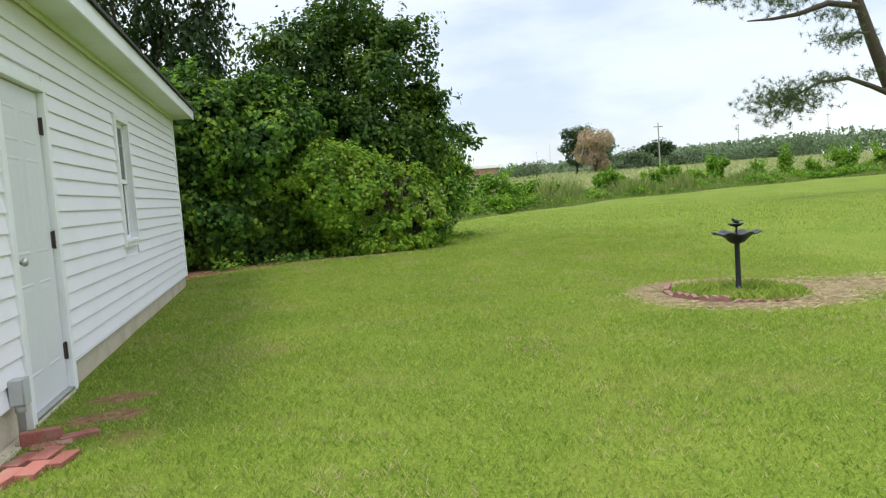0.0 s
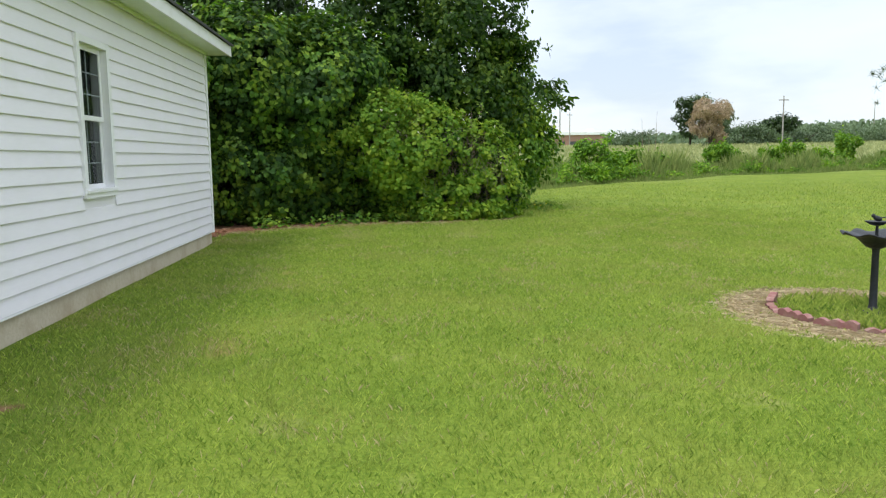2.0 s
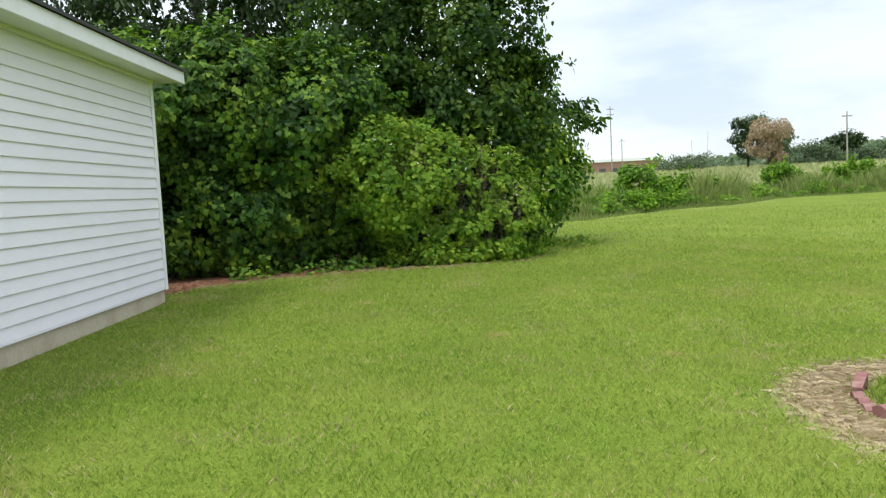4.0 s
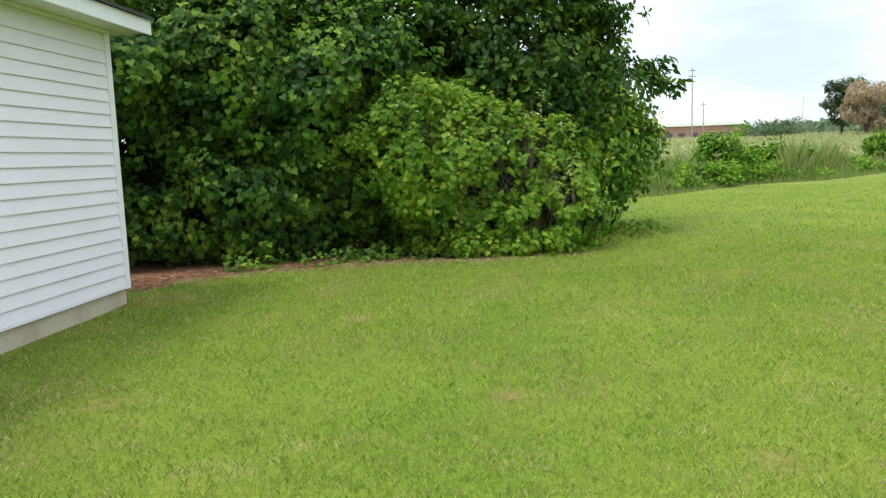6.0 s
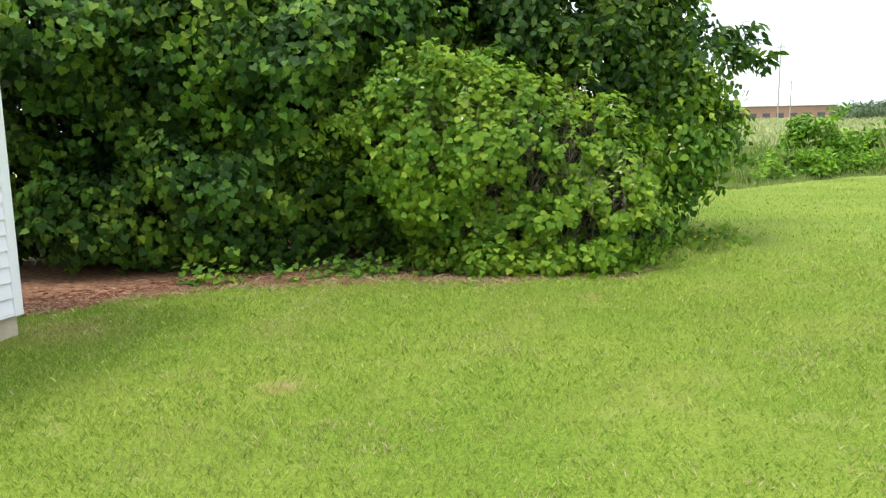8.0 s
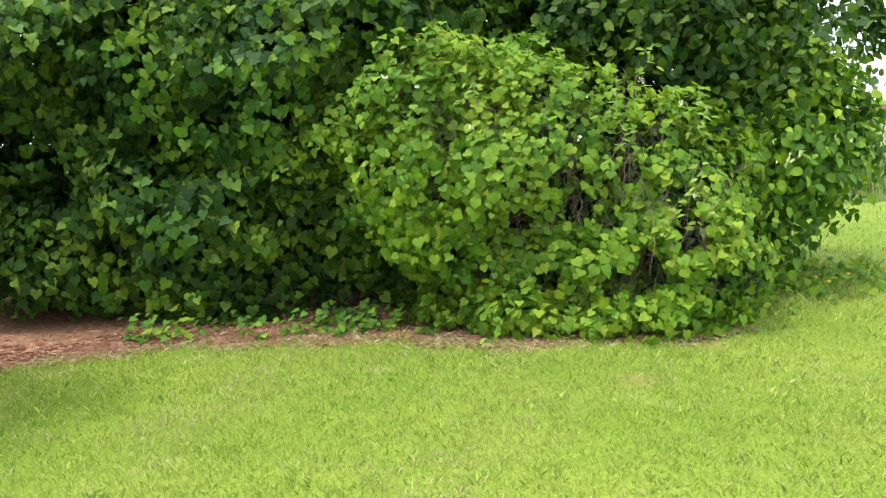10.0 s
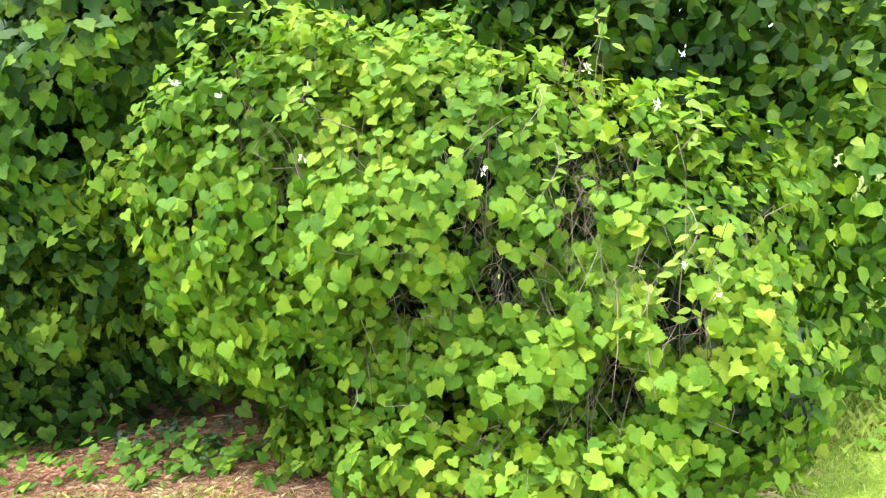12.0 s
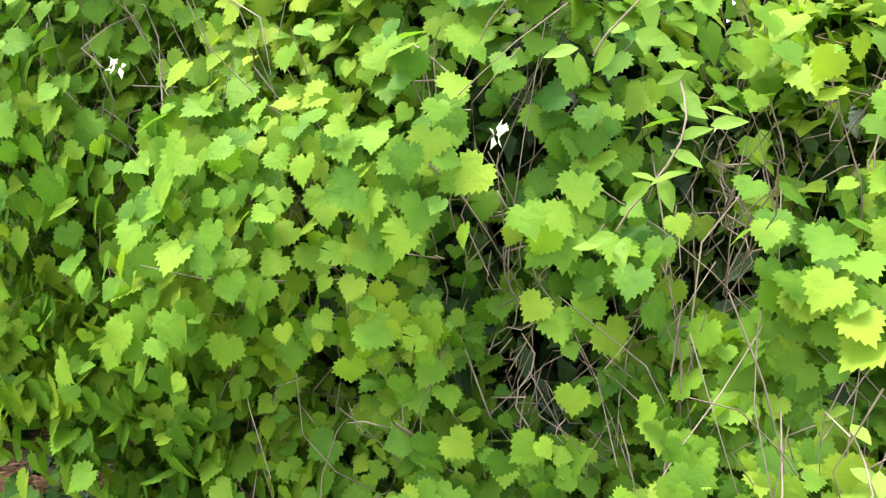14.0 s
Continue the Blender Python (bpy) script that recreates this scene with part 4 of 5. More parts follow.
# dark tangle of stems inside
paths = []
for _ in range(650):
    b = MOUND[int(rng.integers(4))]
    d = rng.normal(size=3)
    d[1] = -abs(d[1]) - 1.1
    d[2] -= 0.2
    d /= np.linalg.norm(d)
    c = np.array(b[0]) + np.array(b[1]) * d * (0.72 + 0.15 * rng.random())
    w = rng.normal(size=3) * 0.12 + np.array([0, 0, -0.26])
    bend = rng.normal(size=3) * 0.05
    paths.append([(*(c + w * q + bend * math.sin(q * 3)), 0.0008 + 0.0013 * rng.random()) for q in np.linspace(-1, 1, 6)])
for c, r in HOLES:
    for _ in range(int(95 * r)):
        o = np.array(c) + rng.normal(size=3) * np.array([0.5 * r, 0.02, 0.5 * r]) + np.array([0, 0.07 + 0.08 * rng.random(), 0])
        w = rng.normal(size=3) * np.array([0.05, 0.015, 0.04]) + np.array([0, 0.01, -0.06 - 0.06 * rng.random()])
        bend = rng.normal(size=3) * 0.025
        paths.append([(*(o + w * q + bend * math.sin(q * 3)), 0.0009 + 0.0013 * rng.random()) for q in np.linspace(-1, 1, 6)])
paths = [q for q in paths if min(a[2] for a in q) > 0.0]
under(tubes("tangle", paths, TWIG, None, 4), mound)["kind"] = "stuff"
under(tubes("trunk", limbs((1.7, 15.6, 0), 1.1, 1.6, 9, 3, 0.022), TWIG, None, 6), mound)
# Inner leaves wear a near-black green: shade inside the mound put into colour
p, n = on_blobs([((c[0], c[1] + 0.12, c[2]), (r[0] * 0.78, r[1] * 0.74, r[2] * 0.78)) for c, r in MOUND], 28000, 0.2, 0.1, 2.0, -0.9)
under(arrays("shaded_inner_foliage", *scatter(OVAL, p, n, 0.09 + 0.04 * rng.random(len(p)), (0, 0, -1), 0.8, 0.2), DARK_LEAF), mound)["kind"] = "stuff"

hanging = tagged(empty("vine_curtain", pose(-1.0, 15.6, 0)), "dense curtain of green vines climbing over bushes", "shrub")
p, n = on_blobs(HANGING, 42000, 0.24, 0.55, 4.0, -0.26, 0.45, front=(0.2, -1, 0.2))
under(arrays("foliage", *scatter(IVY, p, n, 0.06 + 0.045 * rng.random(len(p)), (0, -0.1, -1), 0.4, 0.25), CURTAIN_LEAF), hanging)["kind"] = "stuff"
# shoots lie in swags over the shade-dark growth, their light painted as brighter green
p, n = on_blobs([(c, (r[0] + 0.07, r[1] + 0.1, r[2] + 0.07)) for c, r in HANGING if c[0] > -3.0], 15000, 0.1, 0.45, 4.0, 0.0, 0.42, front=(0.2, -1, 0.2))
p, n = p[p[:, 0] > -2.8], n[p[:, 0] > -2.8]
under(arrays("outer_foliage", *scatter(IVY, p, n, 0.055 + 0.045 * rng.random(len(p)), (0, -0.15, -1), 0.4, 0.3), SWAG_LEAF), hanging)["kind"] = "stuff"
# Darker leaves behind the curtain paint in the gloom between its stems
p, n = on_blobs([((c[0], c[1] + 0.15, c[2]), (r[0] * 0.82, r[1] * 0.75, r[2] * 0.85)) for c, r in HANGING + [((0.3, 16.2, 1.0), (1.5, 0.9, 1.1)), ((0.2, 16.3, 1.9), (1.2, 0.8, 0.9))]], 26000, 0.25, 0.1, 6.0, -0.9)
under(arrays("shaded_inner_foliage", *scatter(OVAL, p, n, 0.12 + 0.05 * rng.random(len(p)), (0, 0, -1), 0.8, 0.2), DARK_LEAF), hanging)["kind"] = "stuff"
under(tubes("trunk", limbs((-0.6, 15.9, 0), 1.2, 2.4, 7, 5, 0.03) + limbs((-1.9, 15.6, 0), 1.0, 2.3, 6, 6, 0.03), TWIG, None, 6), hanging)

tree = tagged(empty("broadleaf_tree", pose(1.4, 17.5, 0)), "full dark green broadleaf tree overgrown with vines", "tree")
p, n = on_blobs(CROWN, 92000, 0.34, 0.7, 8.0, -0.26, 0.5)
under(arrays("crown", *scatter(BROAD, p, n, 0.07 + 0.055 * rng.random(len(p)), (0, 0, -0.5), 0.7, 0.5), TREE_LEAF), tree)["kind"] = "stuff"
under(tubes("trunk", limbs((1.4, 17.6, 0), 1.5, 5.0, 7, 8, 0.08) + limbs((-0.6, 17.3, 0), 1.4, 3.6, 5, 9, 0.06) + limbs((2.8, 17.4, 0), 0.8, 3.0, 4, 10, 0.05), BARK, None, 8), tree)

# Brightened green paints the side light that this sun leaves out
SIDE_LEAF = foliage("side_lit_leaf", (0.035, 0.095, 0.011), (0.100, 0.21, 0.019), (0.33, 0.45, 0.038), 0.55, 0.35, 0.2)
side = tagged(empty("side_bush", pose(3.2, 17.0, 0)), "rounded leafy bush beside the vine mound", "shrub")
p, n = on_blobs(SIDE, 12000, 0.2, 0.26, 12.0, -0.42, 0.45)
under(arrays("foliage", *scatter(BROAD, p, n, 0.07 + 0.05 * rng.random(len(p)), (0, 0, -0.8), 0.5, 0.5), SIDE_LEAF), side)["kind"] = "stuff"
branch = [[(3.6 + 1.15 * q, 18.4 + 0.5 * q, 2.28 + 0.28 * math.sin(q * 2.2), 0.022 * (1.05 - q)) for q in np.linspace(0, 1, 8)]]
branch += [[(3.6 + 1.15 * s + 0.3 * q, 18.4 + 0.5 * s + d * q, 2.28 + 0.28 * math.sin(s * 2.2) + u * q, 0.006) for q in np.linspace(0, 1, 4)] for s, d, u in ((0.55, 0.2, 0.15), (0.7, -0.2, -0.15), (0.85, 0.15, 0.2), (0.95, -0.1, -0.2), (0.6, 0.05, -0.22))]
under(tubes("branch", branch, BARK, None, 6), side)
ends = np.array([q[-1][:3] for q in branch] + [branch[1][2][:3], branch[2][2][:3], branch[0][5][:3]])
tuft = ends[rng.integers(len(ends), size=330)] + rng.normal(size=(330, 3)) * 0.085
under(arrays("branch_leaves", *scatter(LANCE, tuft, rng.normal(size=(330, 3)) * 0.4, 0.12 + 0.06 * rng.random(330), (0.5, 0, -0.7), 0.6, 0.6), TREE_LEAF), side)["kind"] = "stuff"
under(tubes("stem", limbs((3.2, 17.1, 0), 0.8, 2.0, 6, 14, 0.03), BARK, None, 6), side)

# honeysuckle sprays, flowers
for x, y, z, ln in ((2.47, 14.92, 1.28, 0.26), (2.42, 14.9, 1.5, 0.2), (2.98, 15.02, 0.98, 0.26), (3.05, 15.08, 0.75, 0.22), (2.79, 14.98, 0.7, 0.22), (1.5, 14.6, 1.6, 0.16), (2.62, 15.1, 1.78, 0.22), (3.0, 15.12, 1.4, 0.22)):
    spray = tagged(empty("honeysuckle_spray", pose(x, y, z)), "pale yellow-green honeysuckle spray growing out of the vine mound", "vine", group="honeysuckle on the mound")
    stem = [(0.05 * math.sin(4 * q), 0.1 - 0.14 * math.sin(2 * q), 0.25 - ln * q, 0.0018) for q in np.linspace(0, 1, 8)]
    tubes("stem", [stem], TWIG, spray, 6)
    pts = np.array([s[:3] for s in stem for _ in range(4)]) + rng.normal(size=(32, 3)) * 0.02
    for q in range(0, 32, 2):
        v, t = scatter(LANCE, pts[q:q + 1], np.array([[0, -0.8, 0.4]]), 0.05 + 0.025 * rng.random(), (rng.normal(), -0.3, -0.2), 0.5, 0.3)
        arrays("leaf", v, t, HONEY_LEAF, spray)
for x, y, z in ((1.52, 14.58, 1.53), (2.22, 14.86, 1.42), (1.15, 14.55, 1.82), (2.98, 15.0, 0.99), (3.1, 15.05, 0.87), (2.62, 15.05, 1.8), (0.9, 14.55, 1.9), (2.88, 15.1, 1.63), (2.8, 14.98, 0.72)):
    flower = tagged(empty("honeysuckle_flower", pose(x, y, z)), "cream-white honeysuckle flower among vine leaves", "flower", group="flowers on the mound")
    pts = np.zeros((9, 3)) + rng.normal(size=(9, 3)) * 0.006
    for q in range(9):
        v, t = scatter(OVAL, pts[q:q + 1], rng.normal(size=(1, 3)), 0.018 + 0.012 * rng.random(), rng.normal(size=3) + np.array([0, -1, 0.3]), 0.6, 0.2)
        arrays("petal", v, t, PETAL, flower)

# ---- trees behind ----


def big_tree(name, label, x, y, blobs, count, leaf, leaf_size, trunk_paths, template=LANCE, gap=-0.15, gap_size=1.0, seed=0.0, rough=0.5, depth=0.5, shade=BARK):
    z = float(ground_z(x, y))
    t = tagged(empty(name, pose(x, y, z)), label, "tree")
    q, nn = on_blobs(blobs, count, depth, rough, seed, gap, gap_size)
    if leaf:
        under(arrays("crown", *scatter(template, q, nn, leaf_size * (0.7 + 0.6 * rng.random(len(q))), (0, 0, -1), 0.8, 0.3), leaf), t)["kind"] = "stuff"
    under(tubes("trunk", trunk_paths, shade, None, 8), t)
    return t


big_tree("shade_tree", "tall dark shade tree behind the thicket", -3.6, 23.0, [((-4.4, 23, 8.0), (3.0, 2.6, 2.6)), ((-2.4, 22.6, 7.6), (1.5, 1.6, 2.0)), ((-5.2, 22.5, 5.4), (2.0, 2.0, 1.8)), ((-3.0, 23.2, 5.0), (1.9, 1.6, 1.3)), ((-1.9, 22.5, 6.0), (1.1, 1.2, 1.6)), ((-4.0, 23, 10), (2.6, 2.4, 2.0))],
         48000, DARK_LEAF, 0.2, limbs((-3.6, 23, 0), 2.2, 9, 7, 21, 0.16), OVAL, gap=-0.08, gap_size=0.8, seed=20.0)
big_tree("shade_tree", "dark evergreen tree behind the garage", -8.0, 21.0, [((-8, 21, 6), (2.6, 2.4, 3.4)), ((-6.6, 20.5, 4.4), (1.7, 1.7, 2.4))], 16000, DARK_LEAF, 0.17, limbs((-8, 21, 0), 1.8, 8, 6, 22, 0.15), seed=24.0)

# the pine that reaches in over the lawn
pine = tagged(empty("pine_tree", pose(20.6, 22, 0)), "tall pine with long bare limbs and drooping needle tufts", "tree")
pine_paths = [[(21.2, 22.0, -0.1, 0.3), (20.95, 22, 2.5, 0.25), (20.3, 22, 3.7, 0.22), (19.75, 22, 5.0, 0.19), (19.2, 22, 6.4, 0.16), (18.9, 22.1, 9.5, 0.1)],
              [(21.0, 22.2, 2.2, 0.2), (21.0, 22.2, 5.0, 0.18), (20.6, 22.2, 7.5, 0.14), (20.5, 22.3, 10, 0.08)],
              [(20.6, 22, 3.2, 0.11), (19.6, 21.9, 3.55, 0.09), (18.6, 21.8, 3.85, 0.07), (17.5, 21.7, 3.75, 0.05), (16.2, 21.6, 3.3, 0.02)],
              [(19.3, 22, 6.2, 0.12), (18.0, 21.9, 6.3, 0.1), (16.8, 21.8, 5.95, 0.07), (15.8, 21.7, 5.8, 0.05), (14.9, 21.7, 5.75, 0.02)],
              [(19.6, 22, 5.3, 0.06), (18.9, 21.7, 5.3, 0.04), (18.2, 21.5, 5.0, 0.02)],
              [(19.1, 22, 7.0, 0.08), (16.5, 21.8, 6.9, 0.05), (13.2, 21.7, 6.4, 0.02)]]
under(tubes("trunk", pine_paths, BARK, None, 8), pine)
tufts = []
for c, r, q in (((16.2, 21.6, 3.25), (1.5, 0.7, 0.55), 420), ((17.6, 21.7, 3.85), (0.8, 0.5, 0.25), 60), ((15.6, 21.6, 2.65), (0.6, 0.4, 0.3), 40), ((16.2, 21.7, 6.3), (1.4, 0.6, 0.45), 120), ((14.0, 21.7, 6.5), (1.1, 0.5, 0.3), 70),
                ((18.2, 21.6, 5.1), (1.0, 0.5, 0.4), 130), ((18.2, 21.8, 5.9), (0.9, 0.5, 0.3), 60), ((19.3, 21.8, 4.0), (0.6, 0.4, 0.25), 30), ((17.8, 22, 7.2), (2.2, 0.9, 0.6), 180)):
    d = rng.normal(size=(q, 3)) * 0.48
    tufts.append(np.array(c) + d * np.array(r))
tufts = np.concatenate(tufts)
needle = np.repeat(tufts, 22, axis=0)
spread = rng.normal(size=needle.shape)
spread[:, 2] += 0.3
spread /= np.linalg.norm(spread, axis=1)[:, None]
ln = 0.13 + 0.09 * rng.random((len(needle), 1))
cross = np.cross(spread, rng.normal(size=needle.shape))
cross /= np.linalg.norm(cross, axis=1)[:, None]
v = np.stack([needle - cross * 0.006, needle + cross * 0.006, needle + spread * ln], axis=1).reshape(-1, 3)
under(arrays("needles", v, np.arange(len(v)).reshape(-1, 3), PINE_LEAF), pine)["kind"] = "stuff"

# ---- the field ----
SHRUBS = [(9.0, 30.6, 1.6, 1.5), (10.7, 32.0, 1.05, 1.2), (12.2, 33.2, 0.9, 1.2), (7.6, 29.2, 0.6, 1.2), (16.6, 36.2, 1.35, 1.35), (19.3, 37.0, 1.1, 1.0), (20.8, 37.6, 1.4, 1.0), (24.2, 38.6, 1.75, 1.0), (26.9, 38.8, 1.1, 1.0),
          (29.2, 39.2, 1.8, 0.9), (31.2, 39.4, 1.1, 0.9), (33.6, 39.6, 1.6, 1.6), (36.5, 39.8, 1.6, 1.8), (8.3, 28.6, 0.7, 0.8), (13.4, 34.8, 0.6, 0.8), (22.3, 37.9, 0.9, 0.9), (40.0, 41.0, 1.7, 2.0)]
for i, (x, y, h, w) in enumerate(SHRUBS):
    h = 1.18 * h
    z = float(ground_z(x, y))
    bush = tagged(empty("field_shrub", pose(x, y, z)), "leafy green sapling bush at the edge of the field" if h > 1.2 else "low bright green bush in rough grass", "shrub", group="bushes along the field edge")
    r = random.Random(i)
    blobs = [((x + r.uniform(-0.5, 0.5) * w, y + r.uniform(-0.3, 0.3), z + h * r.uniform(0.2, 0.7)), (w * r.uniform(0.16, 0.34), w * 0.28, h * r.uniform(0.12, 0.26))) for q in range(8)]
    q, nn = on_blobs(blobs, int(700 + 650 * h * w), 0.14, 0.28, 30.0 + i, -0.2, 0.3)
    shoots = limbs((x, y, z), 0.55 * w, h * 1.12, 8, i, 0.018)
    tips = np.array([c[:3] for g in shoots for c in g[3:]])
    tips = np.repeat(tips, 5, axis=0) + rng.normal(size=(5 * len(tips), 3)) * 0.09
    q, nn = np.concatenate([q, tips]), np.concatenate([nn, rng.normal(size=tips.shape) * 0.5])
    under(arrays("foliage", *scatter(LANCE, q, nn, 0.13 + 0.09 * rng.random(len(q)), (0, 0, -0.4), 0.7, 0.5), SHRUB_LEAF), bush)["kind"] = "stuff"
    under(tubes("stem", shoots, BARK, None, 5), bush)


def blades(xy, height, width, lean=0.35):
    """Grass blades: a bent pair of triangles each."""
    q = len(xy)
    b = np.column_stack([xy, ground_z(xy[:, 0], xy[:, 1]) - 0.004])
    a = rng.random(q) * 2 * np.pi
    side_way = np.column_stack([np.cos(a), np.sin(a), np.zeros(q)]) * (np.broadcast_to(width, (q,)) / 2)[:, None]
    bend = rng.random(q) * 2 * np.pi
    lay = (lean * (0.3 + rng.random(q)) * height)[:, None] * np.column_stack([np.cos(bend), np.sin(bend), np.zeros(q)])
    up = np.column_stack([np.zeros(q), np.zeros(q), height])
    v = np.stack([b - side_way, b + side_way, b + side_way * 0.7 + up * 0.55 + lay * 0.4, b + up * (1 - 0.25 * lean) + lay * 1.3], axis=1)
    t = np.array([(0, 1, 2), (0, 2, 3)])[None] + (np.arange(q) * 4)[:, None, None]
    return v.reshape(-1, 3), t.reshape(-1, 3)


# meadow grass at the field's edge and beyond
x = rng.uniform(3.5, 45, 42000)
y = field_line(x) + np.abs(rng.normal(size=len(x))) ** 1.5 * 3.0 - 0.2
lap = 0.35 + 0.55 * rng.random(len(x))
tall = np.clip(0.5 + lumps(np.column_stack([x, y, 0 * x]), 2.0, 3.3), 0.2, 1.2)
tagged(arrays("meadow_grass", *blades(np.column_stack([x, y]), lap * tall * np.clip(0.4 + (y - field_line(x)) * 0.6, 0.4, 1), 0.012 + 0.012 * rng.random(len(x)), 0.25), TALL_GRASS), "tall pale green meadow grass along the field edge", "grass", kind="stuff")
x = rng.uniform(5, 140, 45000)
y = field_line(x) + 4 + 95 * rng.random(len(x)) ** 1.4
tagged(arrays("field_grass", *blades(np.column_stack([x, y]), 0.35 + 0.35 * rng.random(len(x)), 0.06 + 0.05 * rng.random(len(x)), 0.5), FIELD_GRASS), "dry straw-coloured grass across the far field", "grass", kind="stuff")
x = rng.uniform(4.5, 22, 18000)
y = field_line(x) + 3.2 * rng.random(len(x)) ** 1.1 - 0.3
high = np.clip(0.55 + 0.9 * lumps(np.column_stack([x, y, 0 * x]), 1.1, 6.1), 0.15, 1.2) * smooth(-0.4, 1.2, y - field_line(x))
tagged(arrays("meadow_grass", *blades(np.column_stack([x, y]), (0.45 + 0.8 * rng.random(len(x))) * high + 0.05, 0.012 + 0.010 * rng.random(len(x)), 0.22), TALL_GRASS), "tall green grass beside the bushes", "grass", kind="stuff")
# broad-leaved weeds and saplings between the bushes
x = rng.uniform(6.5, 42, 26000)
y = field_line(x) + 0.3 + 2.6 * rng.random(len(x)) ** 1.2
rise = np.clip(0.5 + 1.1 * lumps(np.column_stack([x, y, 0 * x]), 1.3, 8.4), 0.1, 1.3)
z = ground_z(x, y) + 0.03 + rise * (0.35 + 0.5 * rng.random(len(x))) * rng.random(len(x)) ** 0.7
pts = np.column_stack([x, y, z])
tagged(arrays("field_weeds", *scatter(OVAL, pts, np.tile([0, -0.5, 0.6], (len(pts), 1)), 0.12 + 0.10 * rng.random(len(pts)), (0, -0.4, 0.3), 0.7, 0.4), SHRUB_LEAF), "mixed leafy green weeds along the field edge", "weeds", kind="stuff")
# bare weeds that stick up out of the field
weed = [[(11.6 + a, 33.0, 0.1, 0.012), (11.7 + a * 1.1, 33, 1.4, 0.009), (11.65 + a * 1.3, 33, h, 0.004)] for a, h in ((0, 2.6), (0.25, 2.0), (0.5, 2.9), (0.75, 1.9))]
weeds = tagged(empty("dry_weeds", pose(11.8, 33, 0)), "tall bare dry weed stalks", "weed")
for w in weed:
    under(tubes("stalk", [w], TWIG, None, 4), weeds)

# ---- far things ----


def far_tree(x, y, w, h, leaf, label, seed, count=4200, bottom=0.1, leaf_size=None):
    z = float(ground_z(x, y))
    r = random.Random(seed)
    blobs = [((x + r.uniform(-0.3, 0.3) * w, y + r.uniform(-0.2, 0.2) * w, z + h * (bottom + (0.9 - bottom) * r.uniform(0.15, 0.85))), (w * r.uniform(0.2, 0.34), w * 0.25, h * r.uniform(0.12, 0.22))) for _ in range(8)]
    return big_tree("far_tree", label, x, y, blobs, count, leaf, leaf_size or 0.08 * w, limbs((x, y, z), 0.3 * w, h * 0.85, 4, seed, 0.02 * w), OVAL, -0.3, 0.3 * w, seed, 0.1 * w, 0.05 * w)


far_tree(46.4, 113, 4.6, 8.6, DARK_LEAF, "dark pine standing behind a dead tree across the field", 1)
far_tree(50.0, 114, 7.0, 9.2, HAZED_LEAF, "green tree across the field", 2)
far_tree(47.8, 109, 5.4, 8.2, BROWN_LEAF, "dead tree wrapped in brown withered vines across the field", 3, 13000, 0.0, 0.26)
far_tree(69.6, 130, 7.0, 5.2, DARK_LEAF, "dark flat-topped pine across the field", 4, bottom=0.45)
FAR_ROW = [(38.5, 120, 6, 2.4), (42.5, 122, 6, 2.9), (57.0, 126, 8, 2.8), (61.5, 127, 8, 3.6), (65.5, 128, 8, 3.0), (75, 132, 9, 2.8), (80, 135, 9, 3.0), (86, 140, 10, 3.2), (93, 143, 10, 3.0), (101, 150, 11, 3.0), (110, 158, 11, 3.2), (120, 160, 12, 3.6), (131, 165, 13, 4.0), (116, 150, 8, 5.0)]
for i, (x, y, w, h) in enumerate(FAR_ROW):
    far_tree(x, y, w, 1.2 * h, HAZED_LEAF, "low green tree in the far hedgerow", 40 + i, 3600, 0.0, 0.045 * w)

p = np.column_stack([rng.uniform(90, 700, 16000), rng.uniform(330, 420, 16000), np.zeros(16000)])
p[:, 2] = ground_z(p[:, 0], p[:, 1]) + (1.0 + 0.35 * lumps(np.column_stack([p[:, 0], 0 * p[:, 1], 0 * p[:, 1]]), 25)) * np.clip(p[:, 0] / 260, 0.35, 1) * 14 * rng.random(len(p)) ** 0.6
tagged(arrays("far_woods", *scatter(OVAL, p, np.tile([0, -1.0, 0.2], (len(p), 1)), 2.2 + 1.5 * rng.random(len(p)), (0, 0, -1), 0.7, 0.4), HAZED_LEAF), "distant green woods on the horizon", "woods", kind="stuff")


def far_building(name, label, x0, x1, y, h, wall_mat, roof_mat, openings):
    z = float(ground_z((x0 + x1) / 2, y)) - 0.5
    b = tagged(empty(name, pose((x0 + x1) / 2, y, z)), label, "building")
    hw = (x1 - x0) / 2
    part("wall", boxed(-hw, hw, 0, 30, -1, h), wall_mat, b)
    part("roof", boxed(-hw - 0.4, hw + 0.4, -0.4, 30.4, h + 0.01, h + 0.9, 0.1), roof_mat, b)
    for i in range(openings):
        q = -hw + (i + 0.6) * 2 * hw / openings
        part("opening", boxed(q, q + 0.55 * 2 * hw / openings, -0.06, -0.01, 0.4, h * 0.55), FAR_DARK, b)
    for i in range(max(1, openings // 3)):
        q = -hw + (i + 0.5) * 6 * hw / openings
        part("roof_unit", boxed(q, q + 1.6, 3, 5, h + 0.91, h + 1.7, 0.05), roof_mat, b)
    return b


far_building("far_warehouse", "long low brick warehouse with a pale roof across the field", 33.0, 61, 205, 3.7, FAR_BRICK, FAR_ROOF, 9)
far_building("far_store", "long low tan building with a white roof on the horizon", 186, 228, 305, 4.5, FAR_WALL, FAR_ROOF, 7)


